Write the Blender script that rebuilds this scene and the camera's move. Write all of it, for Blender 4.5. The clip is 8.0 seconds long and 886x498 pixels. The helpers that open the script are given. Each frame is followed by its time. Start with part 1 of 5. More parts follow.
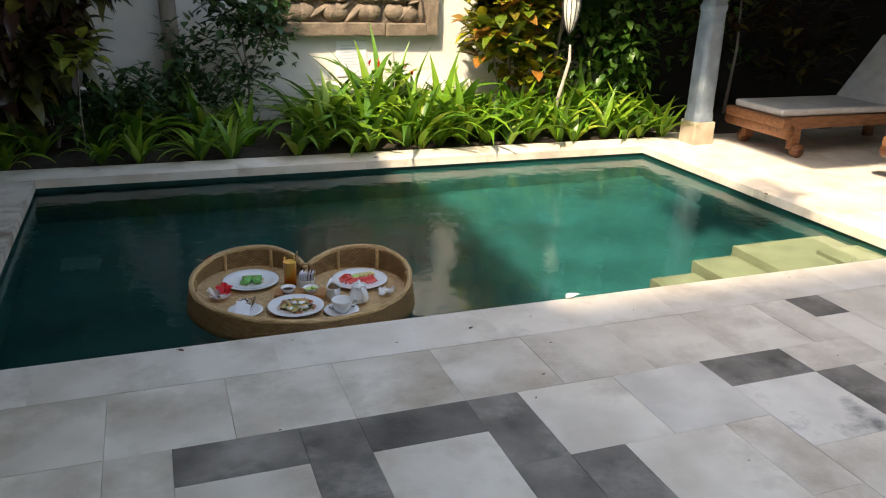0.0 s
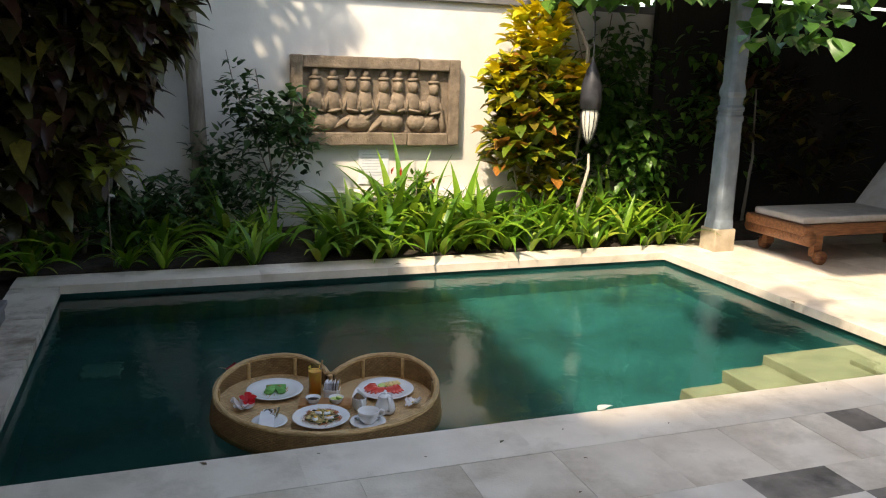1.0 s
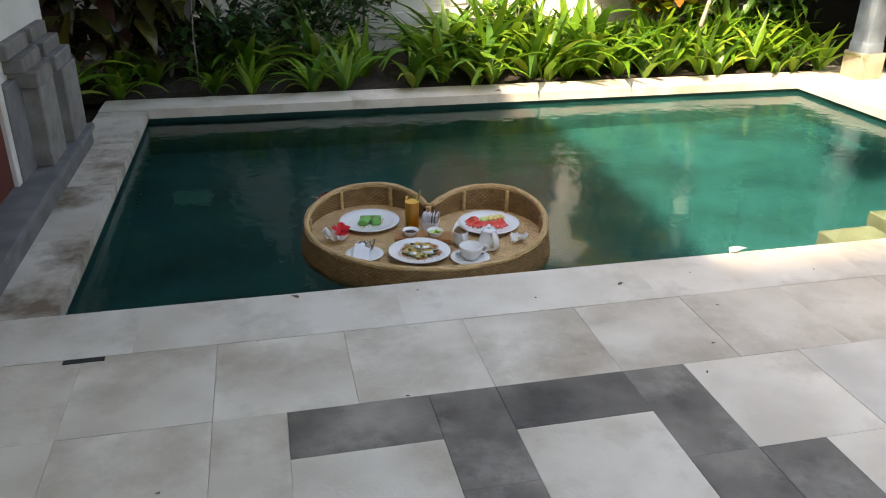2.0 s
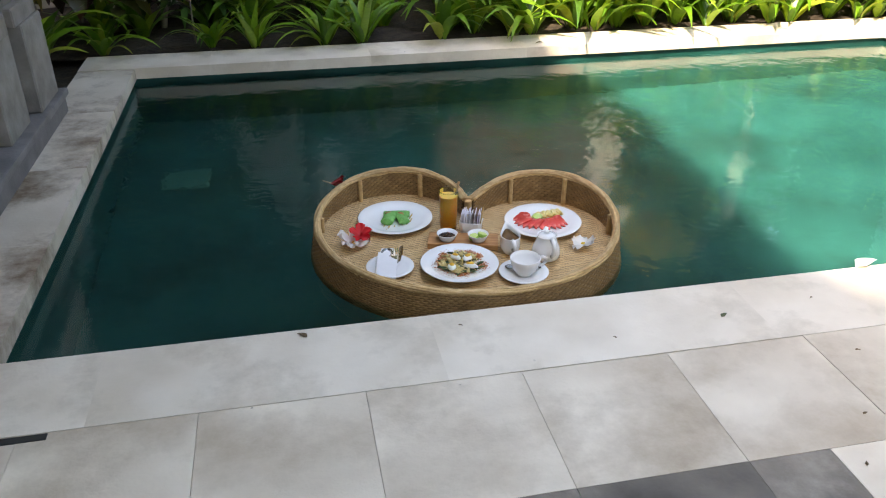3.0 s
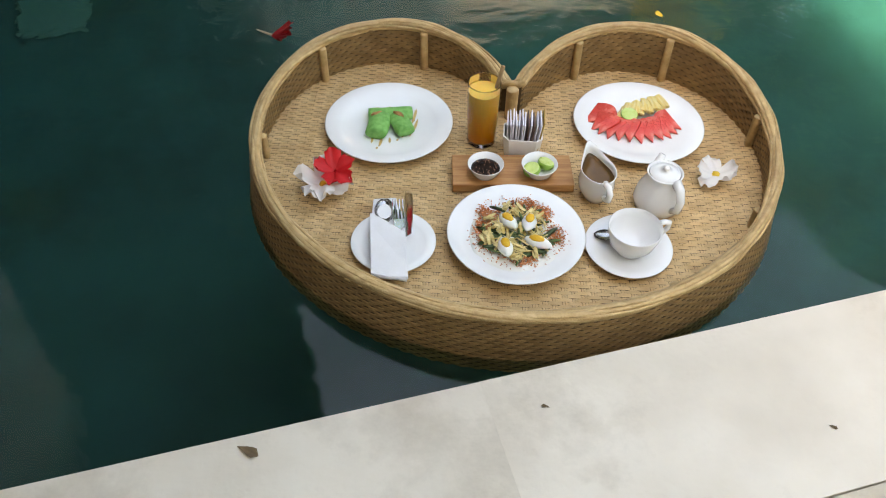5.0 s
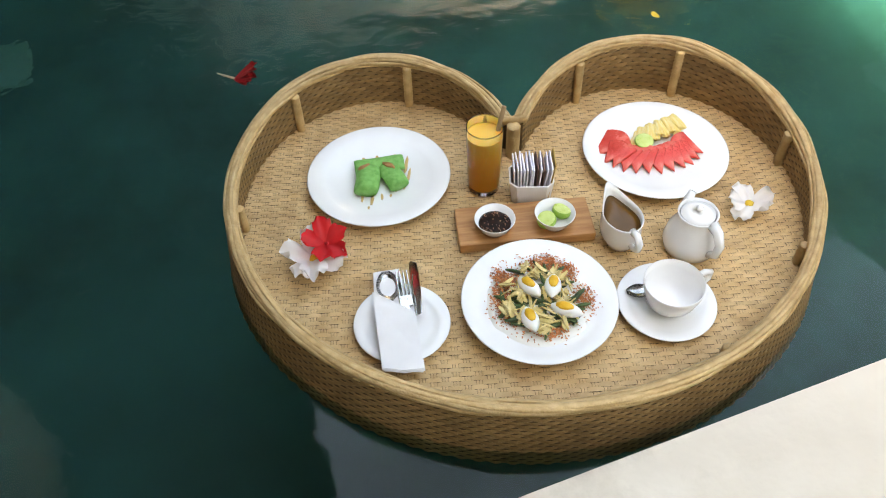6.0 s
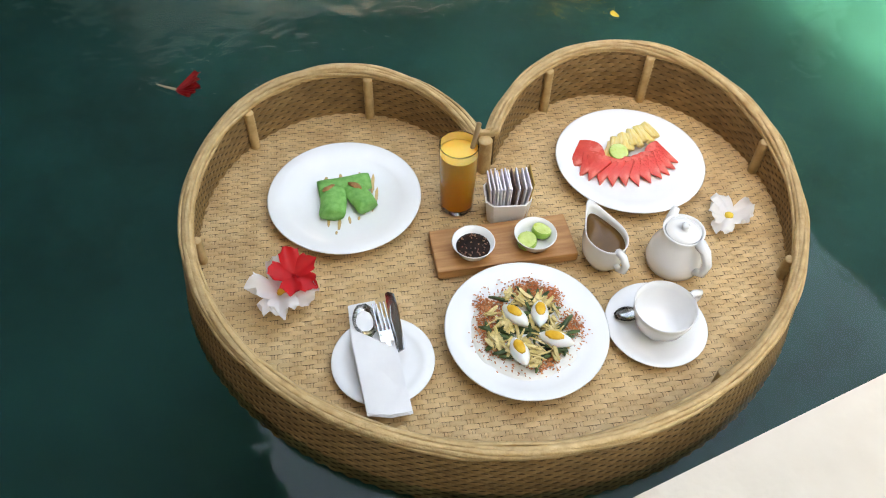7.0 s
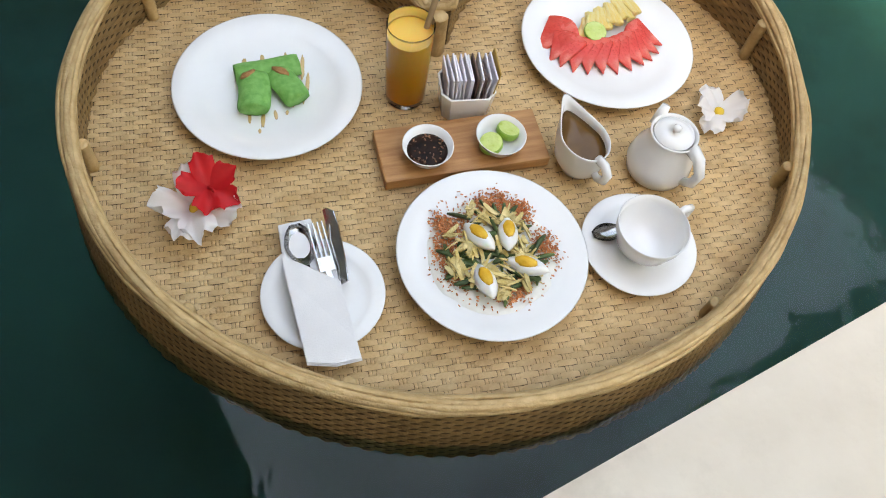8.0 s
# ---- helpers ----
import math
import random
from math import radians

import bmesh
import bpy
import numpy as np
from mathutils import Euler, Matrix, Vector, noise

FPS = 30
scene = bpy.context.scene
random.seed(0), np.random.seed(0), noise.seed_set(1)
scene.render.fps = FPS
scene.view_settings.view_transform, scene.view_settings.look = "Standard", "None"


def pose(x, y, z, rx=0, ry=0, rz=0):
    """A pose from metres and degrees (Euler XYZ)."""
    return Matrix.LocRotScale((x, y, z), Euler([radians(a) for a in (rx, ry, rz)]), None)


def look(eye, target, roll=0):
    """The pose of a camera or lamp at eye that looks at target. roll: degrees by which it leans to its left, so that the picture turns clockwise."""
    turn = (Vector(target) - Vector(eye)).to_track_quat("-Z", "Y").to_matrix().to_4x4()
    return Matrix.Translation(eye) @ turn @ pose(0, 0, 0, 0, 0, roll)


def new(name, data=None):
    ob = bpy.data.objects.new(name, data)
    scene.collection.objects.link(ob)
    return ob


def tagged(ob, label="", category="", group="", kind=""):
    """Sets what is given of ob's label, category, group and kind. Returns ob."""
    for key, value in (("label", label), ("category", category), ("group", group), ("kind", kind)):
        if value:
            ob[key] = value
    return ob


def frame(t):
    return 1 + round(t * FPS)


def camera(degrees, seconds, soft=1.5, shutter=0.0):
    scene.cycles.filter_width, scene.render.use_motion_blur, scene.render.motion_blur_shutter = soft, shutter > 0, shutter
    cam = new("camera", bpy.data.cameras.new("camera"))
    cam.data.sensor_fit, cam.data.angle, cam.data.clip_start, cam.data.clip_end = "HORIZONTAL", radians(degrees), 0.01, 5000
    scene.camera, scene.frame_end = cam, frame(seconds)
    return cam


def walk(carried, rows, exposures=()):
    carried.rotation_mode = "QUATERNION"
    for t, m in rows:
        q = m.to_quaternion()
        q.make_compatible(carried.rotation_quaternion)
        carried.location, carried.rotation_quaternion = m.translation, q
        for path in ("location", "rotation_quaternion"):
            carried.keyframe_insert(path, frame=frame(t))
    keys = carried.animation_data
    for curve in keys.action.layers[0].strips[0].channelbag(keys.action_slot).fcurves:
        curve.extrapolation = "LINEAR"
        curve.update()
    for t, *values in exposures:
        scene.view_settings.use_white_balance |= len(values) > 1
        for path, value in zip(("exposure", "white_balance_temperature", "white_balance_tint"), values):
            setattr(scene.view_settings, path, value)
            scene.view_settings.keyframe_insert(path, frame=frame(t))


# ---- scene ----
cam = camera(58.65, 8.0, 1.1)
PATH = [
    (0.0, (0.768, -2.949, 1.459), (1.432, -1.192, 0.772), 1.85),
    (0.5, (0.708, -2.921, 1.483), (1.418, -1.12, 0.977), 0.86),
    (1.0, (0.711, -2.891, 1.471), (1.363, -1.052, 1.034), 1.71),
    (1.5, (0.669, -2.774, 1.408), (1.295, -0.969, 0.819), 0.85),
    (2.0, (0.747, -2.534, 1.307), (1.154, -0.76, 0.479), 0.55),
    (2.2, (0.819, -2.414, 1.297), (1.162, -0.631, 0.458), -0.27),
    (3.3, (0.799, -1.59, 1.194), (1.17, 0.096, 0.185), 0.15),
    (3.5, (0.793, -1.438, 1.167), (1.204, 0.225, 0.136), 1.18),
    (4.0, (0.828, -1.156, 1.125), (1.22, 0.375, -0.1), 1.98),
    (4.2, (0.823, -1.047, 1.089), (1.211, 0.397, -0.239), 0.29),
    (5.3, (0.918, -0.509, 1.009), (1.3, 0.776, -0.475), 1.25),
    (5.5, (0.919, -0.464, 1.004), (1.319, 0.806, -0.487), 0.86),
    (6.0, (0.913, -0.375, 0.996), (1.334, 0.863, -0.518), -2.3),
    (6.5, (0.901, -0.329, 0.996), (1.417, 0.882, -0.51), -0.41),
    (7.0, (0.881, -0.245, 0.987), (1.453, 0.887, -0.56), 1.79),
    (7.5, (0.881, -0.116, 0.951), (1.52, 0.847, -0.682), 3.3),
    (8.0, (0.931, -0.061, 0.87), (1.548, 0.701, -0.874), 11.81),
]
EXPOSURES = [(0.0, 2.00, 8300, 11), (0.5, 1.92, 8300, 11), (1.0, 1.78, 8300, 11), (1.5, 2.14, 8500, 11), (2.0, 2.42, 8800, 12), (3.5, 2.96, 9200, 13), (4.0, 2.94, 9800, 12), (5.5, 3.24, 11200, 10), (6.5, 3.32, 11200, 10), (7.5, 3.28, 11300, 11), (8.0, 3.14, 11300, 11)]
walk(cam, [(t, look(eye, target, roll)) for t, eye, target, roll in PATH], EXPOSURES)

# ---- daylight ----
SUN = Vector((0.57, 0.60, -1.0)).normalized()      # the way that the sunlight goes
elev = math.asin(-SUN.z)
world = bpy.data.worlds.new("sky")
scene.world = world
world.use_nodes = True
wn = world.node_tree
sky = wn.nodes.new("ShaderNodeTexSky")
sky.sky_type = "NISHITA"
sky.sun_disc = False
sky.sun_elevation = elev
sky.sun_rotation = math.atan2(-SUN.x, -SUN.y)
wn.nodes["Background"].inputs["Strength"].default_value = 0.15
# broken cloud over the whole sky
cloud_noise = wn.nodes.new("ShaderNodeTexNoise")
cloud_noise.inputs["Scale"].default_value = 3.2
cloud_noise.inputs["Detail"].default_value = 9
cloud_noise.inputs["Roughness"].default_value = 0.6
cloud_noise.inputs["Distortion"].default_value = 0.4
cover = wn.nodes.new("ShaderNodeMapRange")
cover.inputs["From Min"].default_value, cover.inputs["From Max"].default_value = 0.40, 0.66
cover.inputs["To Min"].default_value, cover.inputs["To Max"].default_value = 0.80, 1.75
wn.links.new(cloud_noise.outputs["Fac"], cover.inputs["Value"])
clouded = wn.nodes.new("ShaderNodeVectorMath")
clouded.operation = "SCALE"
wn.links.new(sky.outputs[0], clouded.inputs[0])
wn.links.new(cover.outputs[0], clouded.inputs["Scale"])
wn.links.new(clouded.outputs[0], wn.nodes["Background"].inputs["Color"])
lamp = bpy.data.lights.new("sun", "SUN")
lamp.energy, lamp.angle, lamp.color = 2.0, radians(2.2), (1.0, 0.95, 0.87)
sun = new("sun", lamp)
sun.matrix_world = Matrix.Translation((0, 0, 12)) @ SUN.to_track_quat("-Z", "Y").to_matrix().to_4x4()

# ---- small builders ----


def part(name, bm, material, parent=None, label="", smooth=False, m=None):
    """Link a bmesh (or a finished mesh) as one object."""
    if isinstance(bm, bmesh.types.BMesh):
        me = bpy.data.meshes.new(name)
        bm.to_mesh(me)
        bm.free()
    else:
        me = bm
    if material and not me.materials:
        me.materials.append(material)
    if smooth:
        me.polygons.foreach_set("use_smooth", [True] * len(me.polygons))
    ob = new(name, me)
    if m is not None:
        ob.matrix_world = m
    if parent is not None:
        ob.parent = parent
    if label:
        ob["label"] = label
    return ob


def empty(name, m, label, category, group=""):
    ob = new(name)
    ob.empty_display_size = 0.1
    ob.matrix_world = m
    return tagged(ob, label, category, group)


def box(x0, x1, y0, y1, z0, z1, bevel=0.0, seg=1, bm=None):
    """A box between bounds, its edges rounded by bevel."""
    bm = bm or bmesh.new()
    r = bmesh.ops.create_cube(bm, size=1.0)
    vs = r["verts"]
    for v in vs:
        v.co = Vector(((x0 + x1) / 2 + v.co.x * (x1 - x0), (y0 + y1) / 2 + v.co.y * (y1 - y0), (z0 + z1) / 2 + v.co.z * (z1 - z0)))
    if bevel:
        es = list({e for v in vs for e in v.link_edges})
        bmesh.ops.bevel(bm, geom=es, offset=bevel, segments=seg, affect="EDGES", profile=0.6)
    return bm


def mesh_of(name, verts, faces):
    me = bpy.data.meshes.new(name)
    me.from_pydata([tuple(v) for v in verts], [], faces)
    me.update()
    return me


def lathe(profile, n=40, squash=None, bm=None):
    """Turn (radius, height) pairs round z; squash(angle, r, z) may bend the result."""
    bm = bm or bmesh.new()
    rings = []
    for r, z in profile:
        if r < 1e-5:
            rings.append([bm.verts.new((0, 0, z))])
        else:
            ring = []
            for i in range(n):
                a = 2 * math.pi * i / n
                p = Vector((r * math.cos(a), r * math.sin(a), z))
                ring.append(bm.verts.new(squash(a, r, z) if squash else p))
            rings.append(ring)
    for a, b in zip(rings, rings[1:]):
        for i in range(n):
            j = (i + 1) % n
            if len(a) == 1 and len(b) == 1:
                continue
            if len(a) == 1:
                bm.faces.new((a[0], b[i], b[j]))
            elif len(b) == 1:
                bm.faces.new((a[i], a[j], b[0]))
            else:
                bm.faces.new((a[i], a[j], b[j], b[i]))
    bmesh.ops.recalc_face_normals(bm, faces=bm.faces)
    return bm


def tube(points, radii, n=8, bm=None, closed=False, caps=True):
    """A round tube through points; radii is a number or one for each point."""
    bm = bm or bmesh.new()
    pts = [Vector(p) for p in points]
    k = len(pts)
    radii = [radii] * k if isinstance(radii, (int, float)) else radii
    rings, up = [], None
    for i, p in enumerate(pts):
        a = pts[(i - 1) % k] if (closed or i) else pts[0]
        b = pts[(i + 1) % k] if (closed or i < k - 1) else pts[-1]
        t = (b - a).normalized()
        if up is None:
            up = t.orthogonal()
        up = (up - t * up.dot(t)).normalized()
        side = t.cross(up)
        rings.append([bm.verts.new(p + radii[i] * (math.cos(2 * math.pi * j / n) * up + math.sin(2 * math.pi * j / n) * side)) for j in range(n)])
    for i in range(k if closed else k - 1):
        a, b = rings[i], rings[(i + 1) % k]
        for j in range(n):
            bm.faces.new((a[j], a[(j + 1) % n], b[(j + 1) % n], b[j]))
    if caps and not closed:
        bm.faces.new(rings[0][::-1])
        bm.faces.new(rings[-1])
    return bm


# ---- materials ----


def surf(name, c1, c2, scale=8.0, rough=0.6, bump=0.0, bscale=60.0, metal=0.0, c3=None, scale3=1.5, spread=(0.35, 0.7), vary=0.0,
         island=False, coat=0.0, trans=0.0, ior=1.45, sss=0.0, stretch=(1, 1, 1), rvar=0.1, detail=6.0, stain=(0.52, 0.75), speck=0.0):
    """A surface of two tones mixed by fine noise, a third laid on in stains, with fine relief."""
    m = bpy.data.materials.new(name)
    m.use_nodes = True
    nt = m.node_tree
    N, L = nt.nodes, nt.links
    b = N["Principled BSDF"]
    tc = N.new("ShaderNodeTexCoord")
    mp = N.new("ShaderNodeMapping")
    mp.inputs["Scale"].default_value = stretch
    L.new(tc.outputs["Object"], mp.inputs["Vector"])
    vec = mp.outputs[0]
    info = N.new("ShaderNodeObjectInfo")
    if vary:
        add = N.new("ShaderNodeVectorMath")
        add.operation = "MULTIPLY_ADD"
        add.inputs[1].default_value = (1, 1, 1)
        mul = N.new("ShaderNodeVectorMath")
        mul.operation = "SCALE"
        mul.inputs[0].default_value = (37.0, 19.0, 7.0)
        L.new(info.outputs["Random"], mul.inputs["Scale"])
        L.new(vec, add.inputs[0])
        L.new(mul.outputs[0], add.inputs[2])
        vec = add.outputs[0]
    n1 = N.new("ShaderNodeTexNoise")
    n1.inputs["Scale"].default_value = scale
    n1.inputs["Detail"].default_value = detail
    L.new(vec, n1.inputs["Vector"])
    r1 = N.new("ShaderNodeValToRGB")
    r1.color_ramp.elements[0].position, r1.color_ramp.elements[1].position = spread
    r1.color_ramp.elements[0].color, r1.color_ramp.elements[1].color = (*c1, 1), (*c2, 1)
    L.new(n1.outputs["Fac"], r1.inputs["Fac"])
    col = r1.outputs[0]
    if c3:
        n3 = N.new("ShaderNodeTexNoise")
        n3.inputs["Scale"].default_value = scale3
        n3.inputs["Detail"].default_value = 8
        n3.inputs["Roughness"].default_value = 0.65
        L.new(vec, n3.inputs["Vector"])
        r3 = N.new("ShaderNodeValToRGB")
        r3.color_ramp.elements[0].position, r3.color_ramp.elements[1].position = stain
        L.new(n3.outputs["Fac"], r3.inputs["Fac"])
        mx = N.new("ShaderNodeMix")
        mx.data_type = "RGBA"
        L.new(r3.outputs[0], mx.inputs["Factor"])
        L.new(col, mx.inputs["A"])
        mx.inputs["B"].default_value = (*c3, 1)
        col = mx.outputs["Result"]
    if speck:
        vo = N.new("ShaderNodeTexVoronoi")
        vo.inputs["Scale"].default_value = speck
        wob = N.new("ShaderNodeMix")
        wob.data_type = "VECTOR"
        wob.inputs["Factor"].default_value = 0.012
        fine = N.new("ShaderNodeTexNoise")
        fine.inputs["Scale"].default_value = 55
        L.new(vec, fine.inputs["Vector"])
        L.new(vec, wob.inputs[4])
        L.new(fine.outputs["Color"], wob.inputs[5])
        L.new(wob.outputs[1], vo.inputs["Vector"])
        dot = N.new("ShaderNodeMapRange")
        dot.inputs["From Min"].default_value, dot.inputs["From Max"].default_value = 0.020, 0.045
        dot.inputs["To Min"].default_value, dot.inputs["To Max"].default_value = 0.8, 0.0
        L.new(vo.outputs["Distance"], dot.inputs["Value"])
        where = N.new("ShaderNodeMapRange")
        where.inputs["From Min"].default_value, where.inputs["From Max"].default_value = 0.50, 0.60
        L.new(n1.outputs["Fac"], where.inputs["Value"])
        both = N.new("ShaderNodeMath")
        both.operation = "MULTIPLY"
        L.new(dot.outputs[0], both.inputs[0])
        L.new(where.outputs[0], both.inputs[1])
        dm = N.new("ShaderNodeMix")
        dm.data_type = "RGBA"
        L.new(both.outputs[0], dm.inputs["Factor"])
        L.new(col, dm.inputs["A"])
        dm.inputs["B"].default_value = (0.10, 0.085, 0.07, 1)
        col = dm.outputs["Result"]
    if vary or island:
        hs = N.new("ShaderNodeHueSaturation")
        mr = N.new("ShaderNodeMapRange")
        amount = vary or 0.25
        mr.inputs["To Min"].default_value, mr.inputs["To Max"].default_value = 1 - amount, 1 + amount
        if island:
            geo = N.new("ShaderNodeNewGeometry")
            L.new(geo.outputs["Random Per Island"], mr.inputs["Value"])
        else:
            L.new(info.outputs["Random"], mr.inputs["Value"])
        L.new(mr.outputs[0], hs.inputs["Value"])
        L.new(col, hs.inputs["Color"])
        col = hs.outputs[0]
    L.new(col, b.inputs["Base Color"])
    rr = N.new("ShaderNodeMapRange")
    rr.inputs["To Min"].default_value, rr.inputs["To Max"].default_value = max(0.02, rough - rvar), min(1, rough + rvar)
    L.new(n1.outputs["Fac"], rr.inputs["Value"])
    L.new(rr.outputs[0], b.inputs["Roughness"])
    b.inputs["Metallic"].default_value = metal
    b.inputs["Coat Weight"].default_value = coat
    b.inputs["Transmission Weight"].default_value = trans
    b.inputs["IOR"].default_value = ior
    if sss:
        b.inputs["Subsurface Weight"].default_value = sss
        b.inputs["Subsurface Radius"].default_value = (0.02, 0.012, 0.006)
    if bump:
        nb = N.new("ShaderNodeTexNoise")
        nb.inputs["Scale"].default_value = bscale
        nb.inputs["Detail"].default_value = 8
        L.new(vec, nb.inputs["Vector"])
        bp = N.new("ShaderNodeBump")
        bp.inputs["Strength"].default_value = bump
        bp.inputs["Distance"].default_value = 0.01
        L.new(nb.outputs["Fac"], bp.inputs["Height"])
        L.new(bp.outputs[0], b.inputs["Normal"])
    return m


def leaf_mat(name, stops, rough=0.4, vein=0.5):
    """Leaves: each one takes its colour from stops by chance; light shines through them."""
    m = bpy.data.materials.new(name)
    m.use_nodes = True
    nt = m.node_tree
    N, L = nt.nodes, nt.links
    b = N["Principled BSDF"]
    geo = N.new("ShaderNodeNewGeometry")
    ramp = N.new("ShaderNodeValToRGB")
    el = ramp.color_ramp.elements
    while len(el) < len(stops):
        el.new(0.5)
    for e, (p, c) in zip(el, stops):
        e.position, e.color = p, (*c, 1)
    L.new(geo.outputs["Random Per Island"], ramp.inputs["Fac"])
    tc = N.new("ShaderNodeTexCoord")
    ns = N.new("ShaderNodeTexNoise")
    ns.inputs["Scale"].default_value = 35
    L.new(tc.outputs["Object"], ns.inputs["Vector"])
    mr = N.new("ShaderNodeMapRange")
    mr.inputs["To Min"].default_value, mr.inputs["To Max"].default_value = 1 - vein, 1 + vein
    L.new(ns.outputs["Fac"], mr.inputs["Value"])
    hs = N.new("ShaderNodeHueSaturation")
    L.new(mr.outputs[0], hs.inputs["Value"])
    L.new(ramp.outputs[0], hs.inputs["Color"])
    L.new(hs.outputs[0], b.inputs["Base Color"])
    b.inputs["Roughness"].default_value = rough
    tr = N.new("ShaderNodeBsdfTranslucent")
    L.new(hs.outputs[0], tr.inputs["Color"])
    mix = N.new("ShaderNodeMixShader")
    mix.inputs[0].default_value = 0.3
    L.new(b.outputs[0], mix.inputs[1])
    L.new(tr.outputs[0], mix.inputs[2])
    L.new(mix.outputs[0], N["Material Output"].inputs["Surface"])
    return m


PALE_STONE = surf("pale limestone", (0.60, 0.51, 0.41), (0.78, 0.69, 0.575), 3.5, 0.62, 0.18, 90, c3=(0.38, 0.295, 0.21), scale3=2.2, stain=(0.47, 0.74), vary=0.03, speck=9)
COPING = surf("coping limestone", (0.63, 0.545, 0.445), (0.78, 0.70, 0.60), 4, 0.55, 0.14, 90, c3=(0.40, 0.33, 0.25), scale3=3.0, vary=0.03, stain=(0.50, 0.78), speck=10)
DARK_STONE = surf("grey andesite", (0.09, 0.073, 0.058), (0.29, 0.245, 0.20), 5, 0.6, 0.2, 90, c3=(0.40, 0.35, 0.29), scale3=3.6, vary=0.25, spread=(0.3, 0.75), stain=(0.50, 0.78))
STAINED = surf("stained limestone", (0.58, 0.51, 0.43), (0.76, 0.68, 0.58), 4, 0.62, 0.14, 90, c3=(0.13, 0.11, 0.092), scale3=2.0, vary=0.05, stain=(0.55, 0.70))
BROWNED = surf("brown-stained limestone", (0.56, 0.49, 0.40), (0.70, 0.63, 0.54), 4, 0.6, 0.14, 90, c3=(0.20, 0.14, 0.095), scale3=2.3, vary=0.06, stain=(0.46, 0.62), speck=9)
JOINT = surf("joint mortar", (0.22, 0.19, 0.155), (0.66, 0.59, 0.50), 2.2, 0.9, 0.2, 120, spread=(0.40, 0.52))
POOL_STONE = surf("green pool stone", (0.0040, 0.070, 0.065), (0.0088, 0.114, 0.109), 2.5, 0.6, 0.1, 40, c3=(0.006, 0.040, 0.036), scale3=1.6, vary=0.16)
STEP_STONE = surf("pale green step stone", (0.18, 0.172, 0.105), (0.28, 0.26, 0.165), 6, 0.6, 0.1, 40, vary=0.1)
RENDER_WALL = surf("white render", (0.70, 0.66, 0.60), (0.80, 0.76, 0.70), 3, 0.85, 0.15, 50, c3=(0.62, 0.57, 0.50), scale3=0.9)
LEDGE_STONE = surf("grey ledge stone", (0.13, 0.125, 0.125), (0.22, 0.21, 0.21), 7, 0.7, 0.2, 80, vary=0.1)
PARAS = surf("carved sandstone", (0.155, 0.115, 0.08), (0.27, 0.205, 0.145), 14, 0.85, 0.8, 60, c3=(0.10, 0.08, 0.06), scale3=5)
GREY_STONE = surf("grey carved stone", (0.17, 0.155, 0.14), (0.28, 0.26, 0.24), 9, 0.8, 0.3, 60, vary=0.15)
BLUE_PAINT = surf("weathered blue grey paint", (0.15, 0.19, 0.23), (0.25, 0.30, 0.345), 7, 0.55, 0.15, 60, c3=(0.20, 0.20, 0.19), scale3=4)
SOIL = surf("garden soil", (0.018, 0.013, 0.009), (0.05, 0.036, 0.025), 18, 0.95, 0.9, 40)
TEAK = surf("oiled teak", (0.17, 0.065, 0.028), (0.34, 0.15, 0.07), 7, 0.5, 0.2, 50, stretch=(1.2, 9, 9), c3=(0.10, 0.04, 0.02), scale3=4)
DARK_WOOD = surf("dark red wood", (0.10, 0.018, 0.012), (0.17, 0.035, 0.022), 5, 0.45, 0.1, 40, stretch=(6, 6, 1))
ROOF_WOOD = surf("dark roof timber", (0.018, 0.012, 0.008), (0.040, 0.027, 0.018), 6, 0.8, 0.3, 30)
BARK = surf("grey bark", (0.20, 0.165, 0.13), (0.38, 0.33, 0.27), 12, 0.9, 0.7, 45, stretch=(1, 1, 0.3))
CUSHION = surf("cream canvas", (0.44, 0.41, 0.38), (0.55, 0.52, 0.49), 9, 0.9, 0.25, 400, c3=(0.48, 0.42, 0.40), scale3=3)


